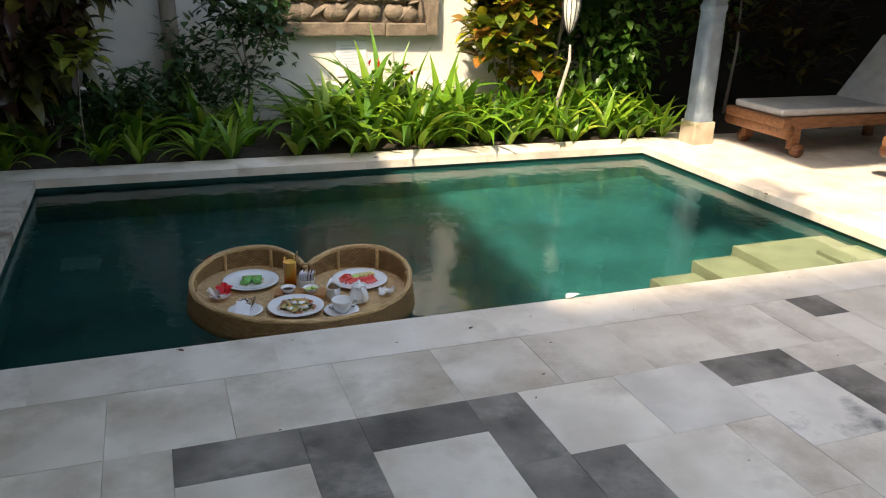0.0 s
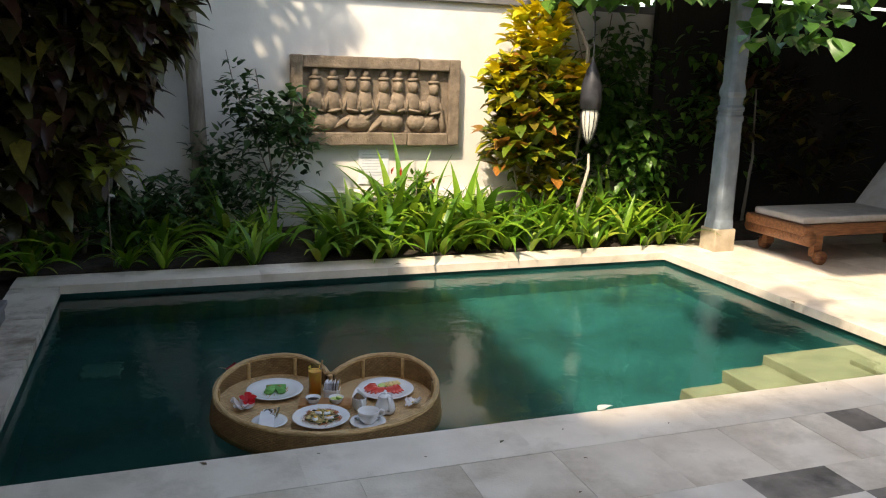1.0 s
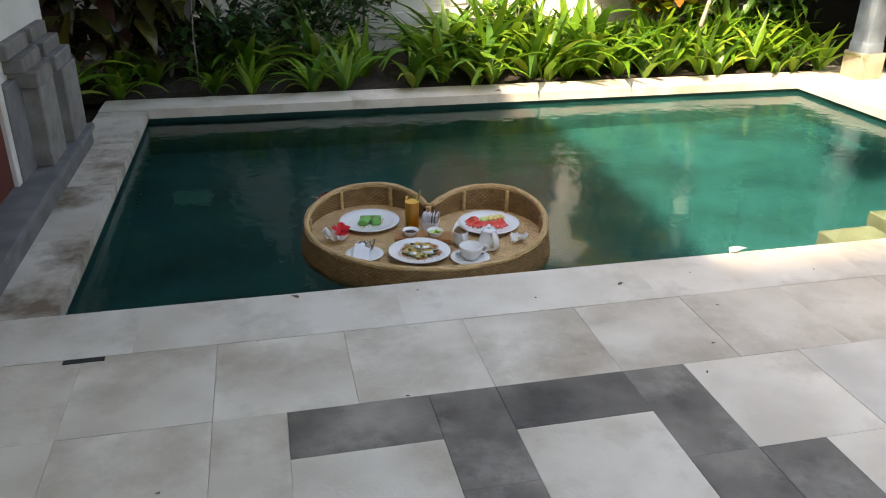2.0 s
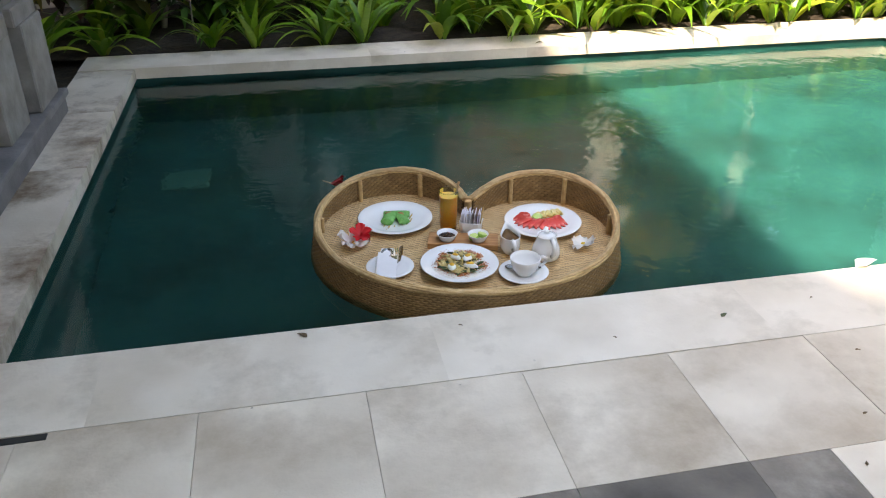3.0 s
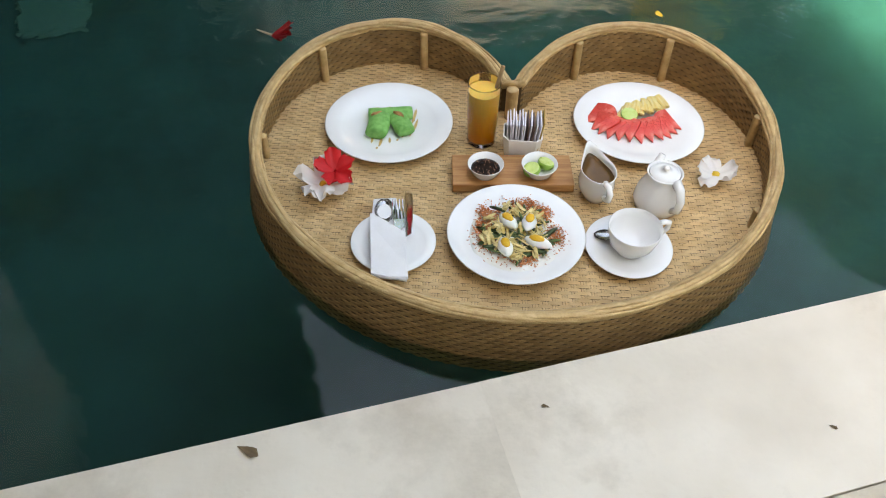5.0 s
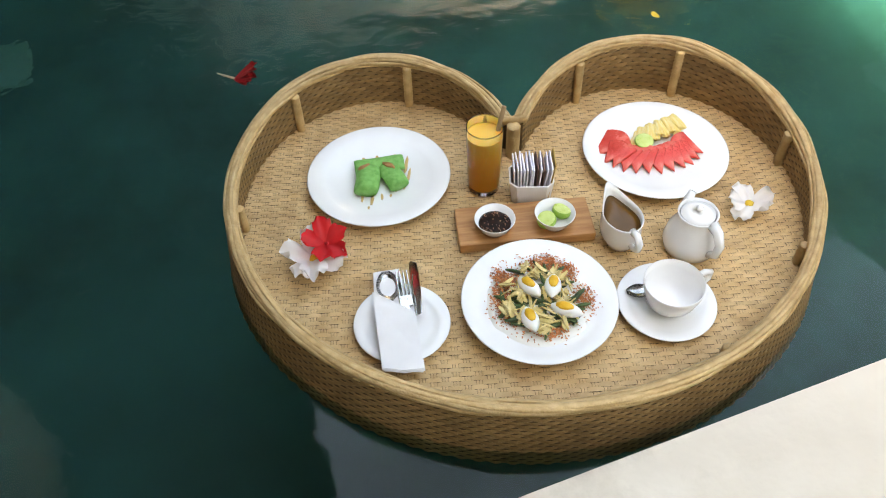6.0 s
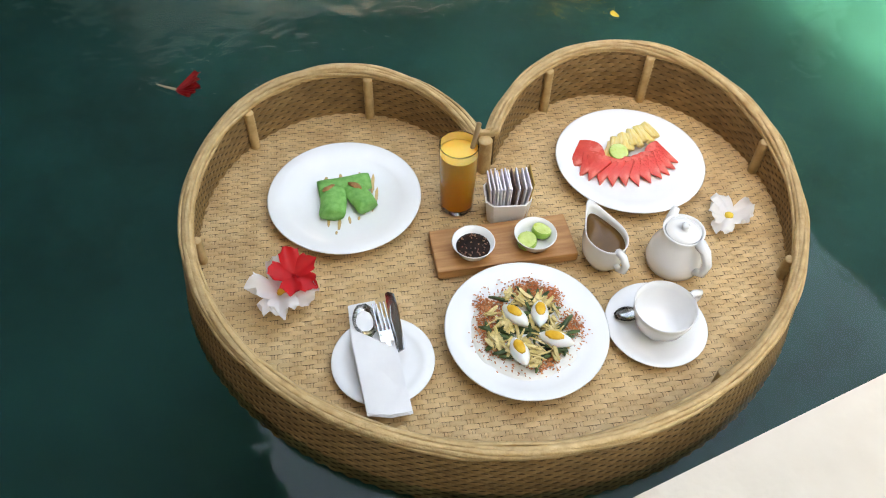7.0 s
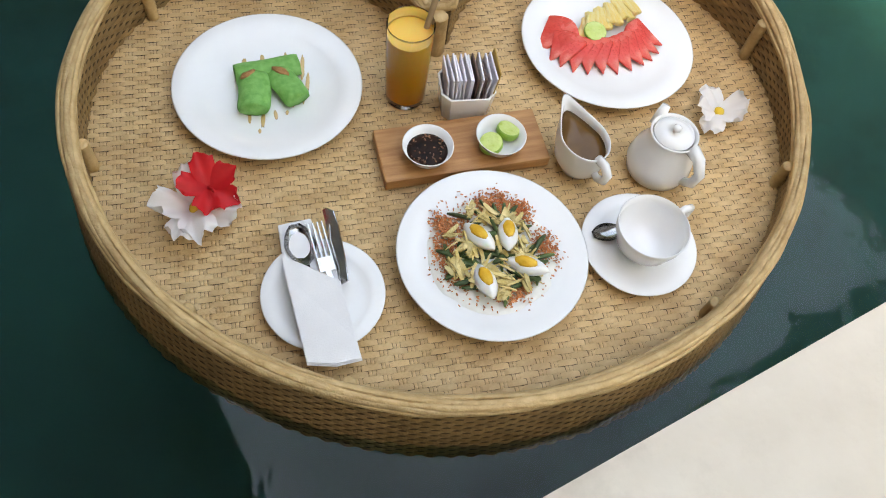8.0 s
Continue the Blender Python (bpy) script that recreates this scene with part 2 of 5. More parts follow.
def water_mat():
    m = bpy.data.materials.new("pool water")
    m.use_nodes = True
    nt = m.node_tree
    N, L = nt.nodes, nt.links
    b = N["Principled BSDF"]
    b.inputs["Base Color"].default_value = (0.66, 0.93, 0.86, 1)
    b.inputs["Roughness"].default_value = 0.0
    b.inputs["IOR"].default_value = 1.333
    b.inputs["Transmission Weight"].default_value = 1.0
    tc = N.new("ShaderNodeTexCoord")
    hs = []
    for sc, dist in ((5.0, 0.6), (19.0, 0.3)):
        n = N.new("ShaderNodeTexNoise")
        n.inputs["Scale"].default_value = sc
        n.inputs["Detail"].default_value = 2
        n.inputs["Distortion"].default_value = dist
        L.new(tc.outputs["Object"], n.inputs["Vector"])
        hs.append(n)
    patch = N.new("ShaderNodeTexNoise")
    patch.inputs["Scale"].default_value = 0.9
    L.new(tc.outputs["Object"], patch.inputs["Vector"])
    pr = N.new("ShaderNodeMapRange")
    pr.inputs["From Min"].default_value, pr.inputs["From Max"].default_value = 0.45, 0.75
    pr.inputs["To Min"].default_value, pr.inputs["To Max"].default_value = 0.40, 1.0
    L.new(patch.outputs["Fac"], pr.inputs["Value"])
    small = N.new("ShaderNodeMath")
    small.operation = "MULTIPLY_ADD"
    small.inputs[1].default_value = 0.48
    L.new(hs[1].outputs["Fac"], small.inputs[0])
    L.new(hs[0].outputs["Fac"], small.inputs[2])
    # the breeze reaches the open water; the near side lies calm
    place = N.new("ShaderNodeSeparateXYZ")
    L.new(tc.outputs["Object"], place.inputs[0])
    open_water = N.new("ShaderNodeMapRange")
    open_water.interpolation_type = "SMOOTHSTEP"
    open_water.inputs["From Min"].default_value, open_water.inputs["From Max"].default_value = 0.35, 1.5
    open_water.inputs["To Min"].default_value, open_water.inputs["To Max"].default_value = 0.26, 0.80
    L.new(place.outputs["Y"], open_water.inputs["Value"])
    force = N.new("ShaderNodeMath")
    force.operation = "MULTIPLY"
    L.new(pr.outputs[0], force.inputs[0])
    L.new(open_water.outputs[0], force.inputs[1])
    bp = N.new("ShaderNodeBump")
    bp.inputs["Distance"].default_value = 0.012
    L.new(force.outputs[0], bp.inputs["Strength"])
    L.new(small.outputs[0], bp.inputs["Height"])
    L.new(bp.outputs[0], b.inputs["Normal"])
    return m


WATER = water_mat()
# ---- the ground, the pool and the walls ----
PX, PY = 4.747, 2.749          # pool, from its near left corner at the origin
WATER_Z, FLOOR_Z = -0.085, -0.80
WALL_Y = 4.474


def structure(name, bm, material, label, category, smooth=False):
    return tagged(part(name, bm, material, smooth=smooth), label, category, kind="structure")


def ground_sheet():
    bm = bmesh.new()
    a = [bm.verts.new((x, y, -0.06)) for x, y in ((-80, -80), (90, -80), (90, 90), (-80, 90))]
    b = [bm.verts.new((x, y, -0.06)) for x, y in ((-0.2, -0.2), (PX + 0.2, -0.2), (PX + 0.2, PY + 0.2), (-0.2, PY + 0.2))]
    for i in range(4):
        j = (i + 1) % 4
        bm.faces.new((a[i], a[j], b[j], b[i]))
    return bm


structure("ground", ground_sheet(), SOIL, "dark bare garden soil around the pool", "ground")


def pool_shell():
    bm = bmesh.new()
    o = 0.025
    box(-0.25, -o, -0.25, PY + 0.25, FLOOR_Z, -0.045, bm=bm)
    box(PX + o, PX + 0.25, -0.25, PY + 0.25, FLOOR_Z, -0.045, bm=bm)
    box(-o, PX + o, -0.25, -o, FLOOR_Z, -0.045, bm=bm)
    box(-o, PX + o, PY + o, PY + 0.25, FLOOR_Z, -0.045, bm=bm)
    box(-0.25, PX + 0.25, -0.25, PY + 0.25, FLOOR_Z - 0.2, FLOOR_Z, bm=bm)
    return bm


pool = structure("pool_basin", pool_shell(), POOL_STONE, "green stone swimming pool basin", "pool")


# steps in the near right corner, under water
for x0, x1, y1, z in ((4.04, PX + 0.02, 0.70, -0.215), (3.73, 4.04, 0.67, -0.36), (3.42, 3.73, 0.63, -0.52)):
    st = box(x0, x1, -0.02, y1, FLOOR_Z + 0.02, z, 0.008)
    part("step", st, STEP_STONE, pool, "pale green stone step under water")
part("step", box(4.44, PX + 0.02, -0.02, 0.44, -0.24, -0.135, 0.008), STEP_STONE, pool, "pale green stone step under water")

# the floor drain cover
part("drain_cover", box(0.17, 0.40, 1.87, 2.09, FLOOR_Z + 0.01, FLOOR_Z + 0.03, 0.01), surf("pale drain cover", (0.035, 0.14, 0.12), (0.05, 0.18, 0.155), 6, 0.5), pool, "pale square cover on the pool floor")

wbm = bmesh.new()
vs = [wbm.verts.new((x, y, WATER_Z)) for x, y in ((-0.025, -0.025), (PX + 0.025, -0.025), (PX + 0.025, PY + 0.025), (-0.025, PY + 0.025))]
wbm.faces.new(vs)
water = structure("water", wbm, WATER, "still green pool water with small ripples", "water")
water.visible_shadow = False

# ---- coping round the pool ----
coping = structure("coping", box(-0.29, PX + 0.29, PY + 0.26, PY + 0.29, -0.10, -0.02), JOINT, "pale limestone coping round the pool", "coping")
rnd = random.Random(11)


def stones_along(axis, lengths, a, b0, b1, z1, thick=0.06, stone=None):
    """A row of coping stones: they run along axis from a, and reach from b0 to b1 across."""
    p = a
    for ln in lengths:
        g = 0.0
        zt = z1 + rnd.uniform(-0.0006, 0.0006)
        if axis == "x":
            bm = box(p + g, p + ln - g, b0, b1, z1 - thick, zt)
        else:
            bm = box(b0, b1, p + g, p + ln - g, z1 - thick, zt, 0.0006, 1)
        part("coping_stone", bm, stone or COPING, coping)
        p += ln


stones_along("x", [0.58, 0.86, 0.92, 0.86, 0.98, 0.90, 0.657], -0.30, -0.297, 0.0, 0.0)
stones_along("y", [0.66, 0.66, 0.70, 0.726], 0.003, -0.30, 0.0, 0.0, stone=BROWNED)
stones_along("x", [0.70, 0.92, 0.95, 1.00, 0.95, 0.867], -0.30, PY, PY + 0.30, 0.004)
stones_along("y", [0.70, 0.66, 0.68, 0.706], 0.003, PX, PX + 0.34, 0.002)

# ---- deck of limestone and grey stone tiles ----
deck = structure("deck", box(-4, 9.5, -4.3, -0.299, -0.05, -0.008), JOINT, "pale limestone deck with grey stone tiles", "floor")
part("mortar_bed", box(PX + 0.34, 9.5, -0.30, 4.3, -0.05, -0.007), JOINT, deck)
UX, UY = 0.198, 0.202
GX, GY = 0.337, -0.299
DARK = {(2, 2, 2, 1), (4, 2, 1, 2), (5, 2, 2, 1), (7, 2, 1, 2), (7, 4, 1, 2), (8, 4, 1, 2), (12, 2, 2, 1), (14, 3, 1, 2), (16, 0, 1, 1), (4, 4, 1, 2), (2, 6, 2, 1), (5, 6, 2, 1)}
SPOTTED = {(10, 2), (8, 0), (12, 3), (14, 5)}
tiles = []
used = set()
for i, j, w, h in sorted(DARK):
    tiles.append((i, j, w, h, DARK_STONE))
    used |= {(i + a, j + b) for a in range(w) for b in range(h)}
for j in range(0, 20):
    for i in range(-21, 46):
        if (i, j) in used:
            continue
        w = 2 if (i + 1, j) not in used else 1
        h = 2 if all((i + a, j + 1) not in used for a in range(w)) else 1
        if j == 0 and i == 2:
            w = 1
        used |= {(i + a, j + b) for a in range(w) for b in range(h)}
        tiles.append((i, j, w, h, STAINED if (i, j) in SPOTTED else PALE_STONE))
shapes = {}
rest = bmesh.new()
rnd = random.Random(5)
for i, j, w, h, material in tiles:
    x, y = GX + i * UX, GY - j * UY
    if -1.2 < x < 5.2 and y > -2.6:
        key = (w, h, material.name)
        if key not in shapes:
            bm = box(0.0006, w * UX - 0.0006, -h * UY + 0.0006, -0.0006, -0.03, 0, 0.0004)
            me = bpy.data.meshes.new("tile")
            bm.to_mesh(me)
            bm.free()
            me.materials.append(material)
            shapes[key] = me
        ob = part("tile", shapes[key], None, deck)
        ob.location = (x, y, rnd.uniform(-0.0008, 0.0004))
    else:
        box(x + 0.001, x + w * UX - 0.001, y - h * UY + 0.001, y - 0.001, -0.03, rnd.uniform(-0.002, 0.001), bm=rest)
tagged(part("far_tiles", rest, PALE_STONE, deck), "pale limestone tiles under the veranda", kind="stuff")
for i in range(9):
    for j in range(9):
        x, y = PX + 0.342 + i * 0.5, -0.298 + j * 0.5
        if i < 7 and y < 3.9:
            part("tile", box(x + 0.001, x + 0.499, y + 0.001, y + 0.499, -0.03, rnd.uniform(-0.002, 0.001), 0.0025), COPING, deck)
part("drain_slot", box(0.085, 0.204, -0.325, -0.305, -0.002, 0.003), surf("black slot", (0.015, 0.015, 0.015), (0.03, 0.03, 0.03)), deck, "dark drain slot in the deck")

# ---- the planting bed ----


def bed_mesh():
    bm = bmesh.new()
    nx, ny = 70, 18
    grid = [[bm.verts.new((-3 + 12 * i / nx, PY + 0.30 + (WALL_Y - PY - 0.3) * j / ny, -0.01 + 0.05 * noise.noise((i * 0.4, j * 0.5, 3)) + 0.03 * min(1, j / 3))) for i in range(nx + 1)] for j in range(ny + 1)]
    for j in range(ny):
        for i in range(nx):
            bm.faces.new((grid[j][i], grid[j][i + 1], grid[j + 1][i + 1], grid[j + 1][i]))
    return bm


structure("planting_bed", bed_mesh(), SOIL, "dark soil of the planting bed", "flower bed", smooth=True)

# ---- garden wall ----
wall = structure("wall_north", box(-4, 9.5, WALL_Y, WALL_Y + 0.22, -0.1, 2.12), RENDER_WALL, "white rendered garden wall", "wall")
part("plinth", box(-4, 9.5, WALL_Y - 0.03, WALL_Y, -0.1, 0.34, 0.006), RENDER_WALL, wall)
part("wall_cap", box(-4.05, 9.5, WALL_Y - 0.05, WALL_Y + 0.27, 2.12, 2.19, 0.01), LEDGE_STONE, wall, "grey stone cap")
structure("wall_east", box(9.28, 9.5, -4.6, WALL_Y - 0.004, -0.1, 2.6), RENDER_WALL, "white rendered side wall", "wall")
structure("wall_west", box(-4.2, -4.0, -4.6, WALL_Y + 0.2, -0.1, 3.0), RENDER_WALL, "white rendered side wall", "wall")
# unseen south wall; its height is set so its shadow ends at the pool edge
structure("wall_south", box(-4, 9.5, -4.6, -4.28, -0.1, 7.08), RENDER_WALL, "unseen cream villa wall added behind the deck to shade it", "wall")

# ---- the villa on the near side: veranda roof over the deck ----


def slope(x0, x1, y0, y1, z00, z10, z11, z01, thick=0.12):
    bm = bmesh.new()
    lo = [bm.verts.new(p) for p in ((x0, y0, z00), (x1, y0, z10), (x1, y1, z11), (x0, y1, z01))]
    hi = [bm.verts.new(v.co + Vector((0, 0, thick))) for v in lo]
    bm.faces.new(lo[::-1])
    bm.faces.new(hi)
    for i in range(4):
        j = (i + 1) % 4
        bm.faces.new((lo[i], lo[j], hi[j], hi[i]))
    return bm


structure("side_roof", slope(-4.2, 0.90, -4.2, 3.85, 3.6, 2.56, 2.56, 3.6), ROOF_WOOD, "dark timber roof of the side building", "roof")

# ---- the side building by the pool's left edge ----
house = structure("side_building", box(-0.65, -0.36, -4.2, 2.08, 0.115, 2.6), RENDER_WALL, "cream side building with grey stone base", "building")
part("end_wall", box(-3.9, -0.65, 1.88, 2.08, -0.1, 2.7), RENDER_WALL, house)
part("ledge", box(-0.65, -0.215, -4.2, 2.08, -0.04, 0.075, 0.004), LEDGE_STONE, house, "grey stone ledge")
part("ledge_top", box(-0.65, -0.20, -4.2, 2.10, 0.075, 0.108, 0.008, 2), LEDGE_STONE, house, "grey stone ledge top")
for y0, y1, x1, z1, m in ((1.72, 2.03, -0.225, 0.48, GREY_STONE), (1.60, 1.72, -0.28, 0.50, LEDGE_STONE), (1.32, 1.60, -0.245, 0.48, GREY_STONE), (1.09, 1.32, -0.32, 0.53, LEDGE_STONE), (1.04, 1.09, -0.33, 0.60, RENDER_WALL)):
    part("pilaster", box(-0.37, x1, y0, y1, 0.108, z1, 0.006), m, house)
for z0, z1, x1, y0, y1 in ((0.48, 0.555, -0.235, 1.29, 2.015), (0.555, 0.62, -0.275, 1.25, 1.99), (0.62, 0.69, -0.32, 1.21, 1.96)):
    part("moulding", box(-0.37, x1, y0, 1.575, z0, z1, 0.006), GREY_STONE, house)
    part("moulding", box(-0.37, x1 - 0.03, 1.575, 1.67, z0, z1, 0.006), LEDGE_STONE, house)
    part("moulding", box(-0.37, x1, 1.67, y1, z0, z1, 0.006), GREY_STONE, house)
door = tagged(part("door_1", box(-0.37, -0.352, 0.0, 1.04, 0.112, 2.2, 0.004), DARK_WOOD), "closed dark red wooden door", "door", kind="structure")
for y in (0.06, 0.56):
    for z in (0.22, 1.2):
        part("panel", box(-0.355, -0.340, y, y + 0.42, z, z + 0.85, 0.006), DARK_WOOD, door)

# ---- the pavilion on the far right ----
# the pavilion's deep shade is painted in as a near-black back
structure("pavilion_back", box(5.55, 9.28, WALL_Y - 0.14, WALL_Y - 0.05, -0.05, 2.3), surf("shade-darkened timber", (0.010, 0.008, 0.006), (0.022, 0.017, 0.013), 6, 0.8, 0.3, 30, stretch=(5, 1, 0.5)), "timber back of the pavilion, coloured near black for deep shade", "wall")
roof = structure("pavilion_roof", slope(4.3, 9.3, 0.3, WALL_Y, 2.35, 2.35, 2.35, 2.35), ROOF_WOOD, "dark timber pavilion roof", "roof")
# unseen roof extension, added to dim the light around the loungers
part("eave", slope(5.7, 9.3, -2.2, 0.296, 2.20, 2.20, 2.35, 2.35), ROOF_WOOD, roof)

# unseen strip beside the roof, added to keep sun off the wall
part("eave", slope(4.0, 4.296, 2.9, WALL_Y - 0.06, 2.35, 2.35, 2.35, 2.35), ROOF_WOOD, roof)


def octagon(profile):
    def sq(a, r, z):
        k = min(1 / max(abs(math.cos(a)), abs(math.sin(a))), 1.16)
        return Vector((r * k * math.cos(a), r * k * math.sin(a), z))
    return lathe(profile, 32, sq)


CX, CY = 5.32, 2.80
column = tagged(new("column"), "weathered blue-grey painted column on a stone base", "column", kind="structure")
part("base", box(CX - 0.106, CX + 0.106, CY - 0.106, CY + 0.106, -0.02, 0.20, 0.012, 2), surf("sandstone base", (0.38, 0.31, 0.22), (0.52, 0.44, 0.33), 9, 0.8, 0.3, 60), column, "sandstone base")
part("shaft", octagon([(0, 0.2), (0.134, 0.2), (0.132, 0.26), (0.124, 0.28), (0.120, 0.8), (0.115, 1.12), (0.124, 1.14), (0.124, 1.17), (0.111, 1.19), (0.111, 1.215), (0.122, 1.22), (0.122, 1.25),
                        (0.104, 1.27), (0.104, 1.33), (0.120, 1.35), (0.124, 1.38), (0.112, 1.42), (0.098, 1.46), (0.104, 1.6), (0.100, 2.1), (0.14, 2.25), (0.14, 2.36), (0, 2.36)]), BLUE_PAINT, column, m=Matrix.Translation((CX, CY, 0)) @ Matrix.Diagonal((0.78, 0.78, 1, 1)))
# ---- the floating tray ----
TRAY = pose(1.327, 0.389, 0, 0, 0, -17.6)
FLOOR = -0.040               # the tray's woven floor


def rim_z(v, u=0.0):
    """The rim's height: it rises towards the two lobes."""
    return 0.011 + 0.055 * v + 0.11 * v * v + 0.11 * max(0.0, u) * max(0.0, v)


TRAY_BOTTOM = -0.125


def heart(th):
    """The rim's outline: distance from the tray's middle at the angle th from the notch."""
    return -0.5512 + 1.5669 * abs(math.sin(th / 2)) + 0.7846 * math.cos(th) + 0.0709 * math.cos(2 * th) + 0.0027 * math.cos(3 * th)


def heart_at(a, k=1.0):
    return Vector((k * heart(a) * math.sin(a), k * heart(a) * math.cos(a) - 0.020, 0))


# points along the outline at even steps, with their outward directions
STEPS = 720
ring = [heart_at(2 * math.pi * (i + 0.5) / 2880) for i in range(2880)]
run = [0.0]
for p, q in zip(ring, ring[1:]):
    run.append(run[-1] + (q - p).length)
AROUND = run[-1]


def outline(s, inset):
    """The point at the length s along the outline, drawn in by inset."""
    s = min(max(s, 0.0), AROUND - 1e-6)
    i = int(np.searchsorted(run, s)) - 1
    i = min(max(i, 0), len(ring) - 2)
    f = (s - run[i]) / max(run[i + 1] - run[i], 1e-9)
    p = ring[i].lerp(ring[i + 1], f)
    a, b = ring[max(i - 12, 0)], ring[min(i + 13, len(ring) - 1)]
    t = (b - a).normalized()
    n = Vector((-t.y, t.x, 0))
    q = p - n * inset
    if s < 0.12 and q.x < 0.004:
        q.x = 0.004
    if s > AROUND - 0.12 and q.x > -0.004:
        q.x = -0.004
    return q


tray = empty("floating_tray", TRAY, "heart-shaped woven rattan tray floating on the water", "tray")
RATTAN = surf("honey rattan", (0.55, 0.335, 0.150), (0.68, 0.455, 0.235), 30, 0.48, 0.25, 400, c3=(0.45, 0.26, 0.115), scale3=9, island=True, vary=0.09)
# a darker copy of the rattan: the sides' shade is put into its colour
RATTAN_SHADED = surf("shade-darkened rattan", (0.235, 0.130, 0.052), (0.345, 0.205, 0.090), 26, 0.48, 0.25, 400, c3=(0.26, 0.15, 0.055), scale3=9, island=True, vary=0.16)
# dark backing under the weave: colours in the shade of its gaps
GAP = surf("weave gap shade brown", (0.05, 0.028, 0.011), (0.10, 0.058, 0.025), 30, 0.8)
# turn the outline so that it runs the same way as its outward normal
if outline(AROUND / 2, 0.1).length > outline(AROUND / 2, 0).length:
    ring.reverse()
    run = [0.0]
    for p, q in zip(ring, ring[1:]):
        run.append(run[-1] + (q - p).length)


def inside(x, y, inset):
    y += 0.020
    return math.hypot(x, y) < heart(math.atan2(x, y)) - inset


FLOOR_STRAND = ((0.0, -0.1, 0.88), (0.07, 0.30, 0.92), (0.20, 0.90, 1.0), (0.5, 1.0, 1.02), (0.80, 0.90, 1.0), (0.93, 0.30, 0.92), (1.0, -0.1, 0.88))
SIDE_STRAND = ((0.0, 0.22, 0.98), (0.16, 0.42, 0.99), (0.34, 0.88, 1.0), (0.5, 1.0, 1.02), (0.66, 0.88, 1.0), (0.84, 0.42, 0.99), (1.0, 0.22, 0.98))


def weave(rows, steps, ribs=0.0, round_off=(0.85, 0.22)):
    """Woven strands: flat strips that dip and narrow at both ends, where they pass under the ribs."""
    verts, faces = [], []
    for a, b, c, d, n in rows:
        base = len(verts)
        for f, h, w in steps:
            p, q = a.lerp(b, f), d.lerp(c, f)
            mid = (p + q) / 2
            e = n * (h * round_off[0] - round_off[1])
            verts += [mid + (p - mid) * w + e, mid + n * h, mid + (q - mid) * w + e]
        for i in range(len(steps) - 1):
            for j in range(2):
                k = base + i * 3 + j
                faces.append((k, k + 3, k + 4, k + 1))
        if ribs:
            # a pair of upright canes passes over the gap after the strand
            t = (b - a).normalized()
            for shift in (0.26 * ribs, 0.74 * ribs):
                base = len(verts)
                for f, h in ((-0.04, -0.3), (0.20, 0.65), (0.5, 0.95), (0.80, 0.65), (1.04, -0.3)):
                    p = b.lerp(c, f) + t * shift
                    w = t * ribs * 0.22
                    verts += [p - w + n * (h - 0.35), p + n * h, p + w + n * (h - 0.35)]
                for i in range(4):
                    for j in range(2):
                        k = base + i * 3 + j
                        faces.append((k, k + 1, k + 4, k + 3))
    return mesh_of("weave", verts, faces)


# woven floor: whole strands with a pair of upright canes after each, and cut strands along the sides
whole, cut_short = [], []
rnd = random.Random(2)
pu, pv, pair = 0.0345, 0.0079, 0.0098
up = Vector((0, 0, 0.0014))
for j in range(-46, 66):
    y = j * pv
    for i in range(-17, 18):
        x = (i + (0.5 if j % 2 else 0.0)) * pu
        e = 0.0004 * rnd.uniform(-1, 1)
        l, w = (pu - pair) / 2, pv * 0.5
        x0, x1 = x - l, x + l
        while x0 < x1 and not inside(x0, y, 0.012):
            x0 += 0.002
        while x1 > x0 and not inside(x1, y, 0.012):
            x1 -= 0.002
        if x1 - x0 < 0.004:
            continue
        z = FLOOR
        strand = (Vector((x0, y - w + e, z)), Vector((x1, y - w + e, z)), Vector((x1, y + w + e, z)), Vector((x0, y + w + e, z)), up)
        (whole if inside(x + l + pair, y, 0.014) else cut_short).append(strand)
tagged(part("woven_floor", weave(whole, FLOOR_STRAND, pair, (0.80, 0.30)), RATTAN, tray, smooth=True), kind="stuff")
tagged(part("edge_weave", weave(cut_short, FLOOR_STRAND, 0.0, (0.80, 0.30)), RATTAN, tray, smooth=True), kind="stuff")


def tray_plate(z, inset):
    bm = bmesh.new()
    vs = [bm.verts.new(outline(AROUND * i / 240, inset) + Vector((0, 0, z))) for i in range(240)]
    mid = bm.verts.new((0, 0.05, z))
    for i in range(240):
        bm.faces.new((vs[i], vs[(i + 1) % 240], mid))
    return bm


part("floor_board", tray_plate(FLOOR - 0.0022, 0.014), GAP, tray)
part("under_board", tray_plate(TRAY_BOTTOM, -0.010), GAP, tray)


def side_point(s, f, inner):
    """On the tray's side, f of the way up; the outside swells a little towards the water."""
    p = outline(s, 0.020 if inner else 0.006 - 0.018 * (1 - f))
    lo = FLOOR - 0.003 if inner else TRAY_BOTTOM
    p.z = lo + (rim_z(p.y, p.x) - 0.004 - lo) * f
    return p


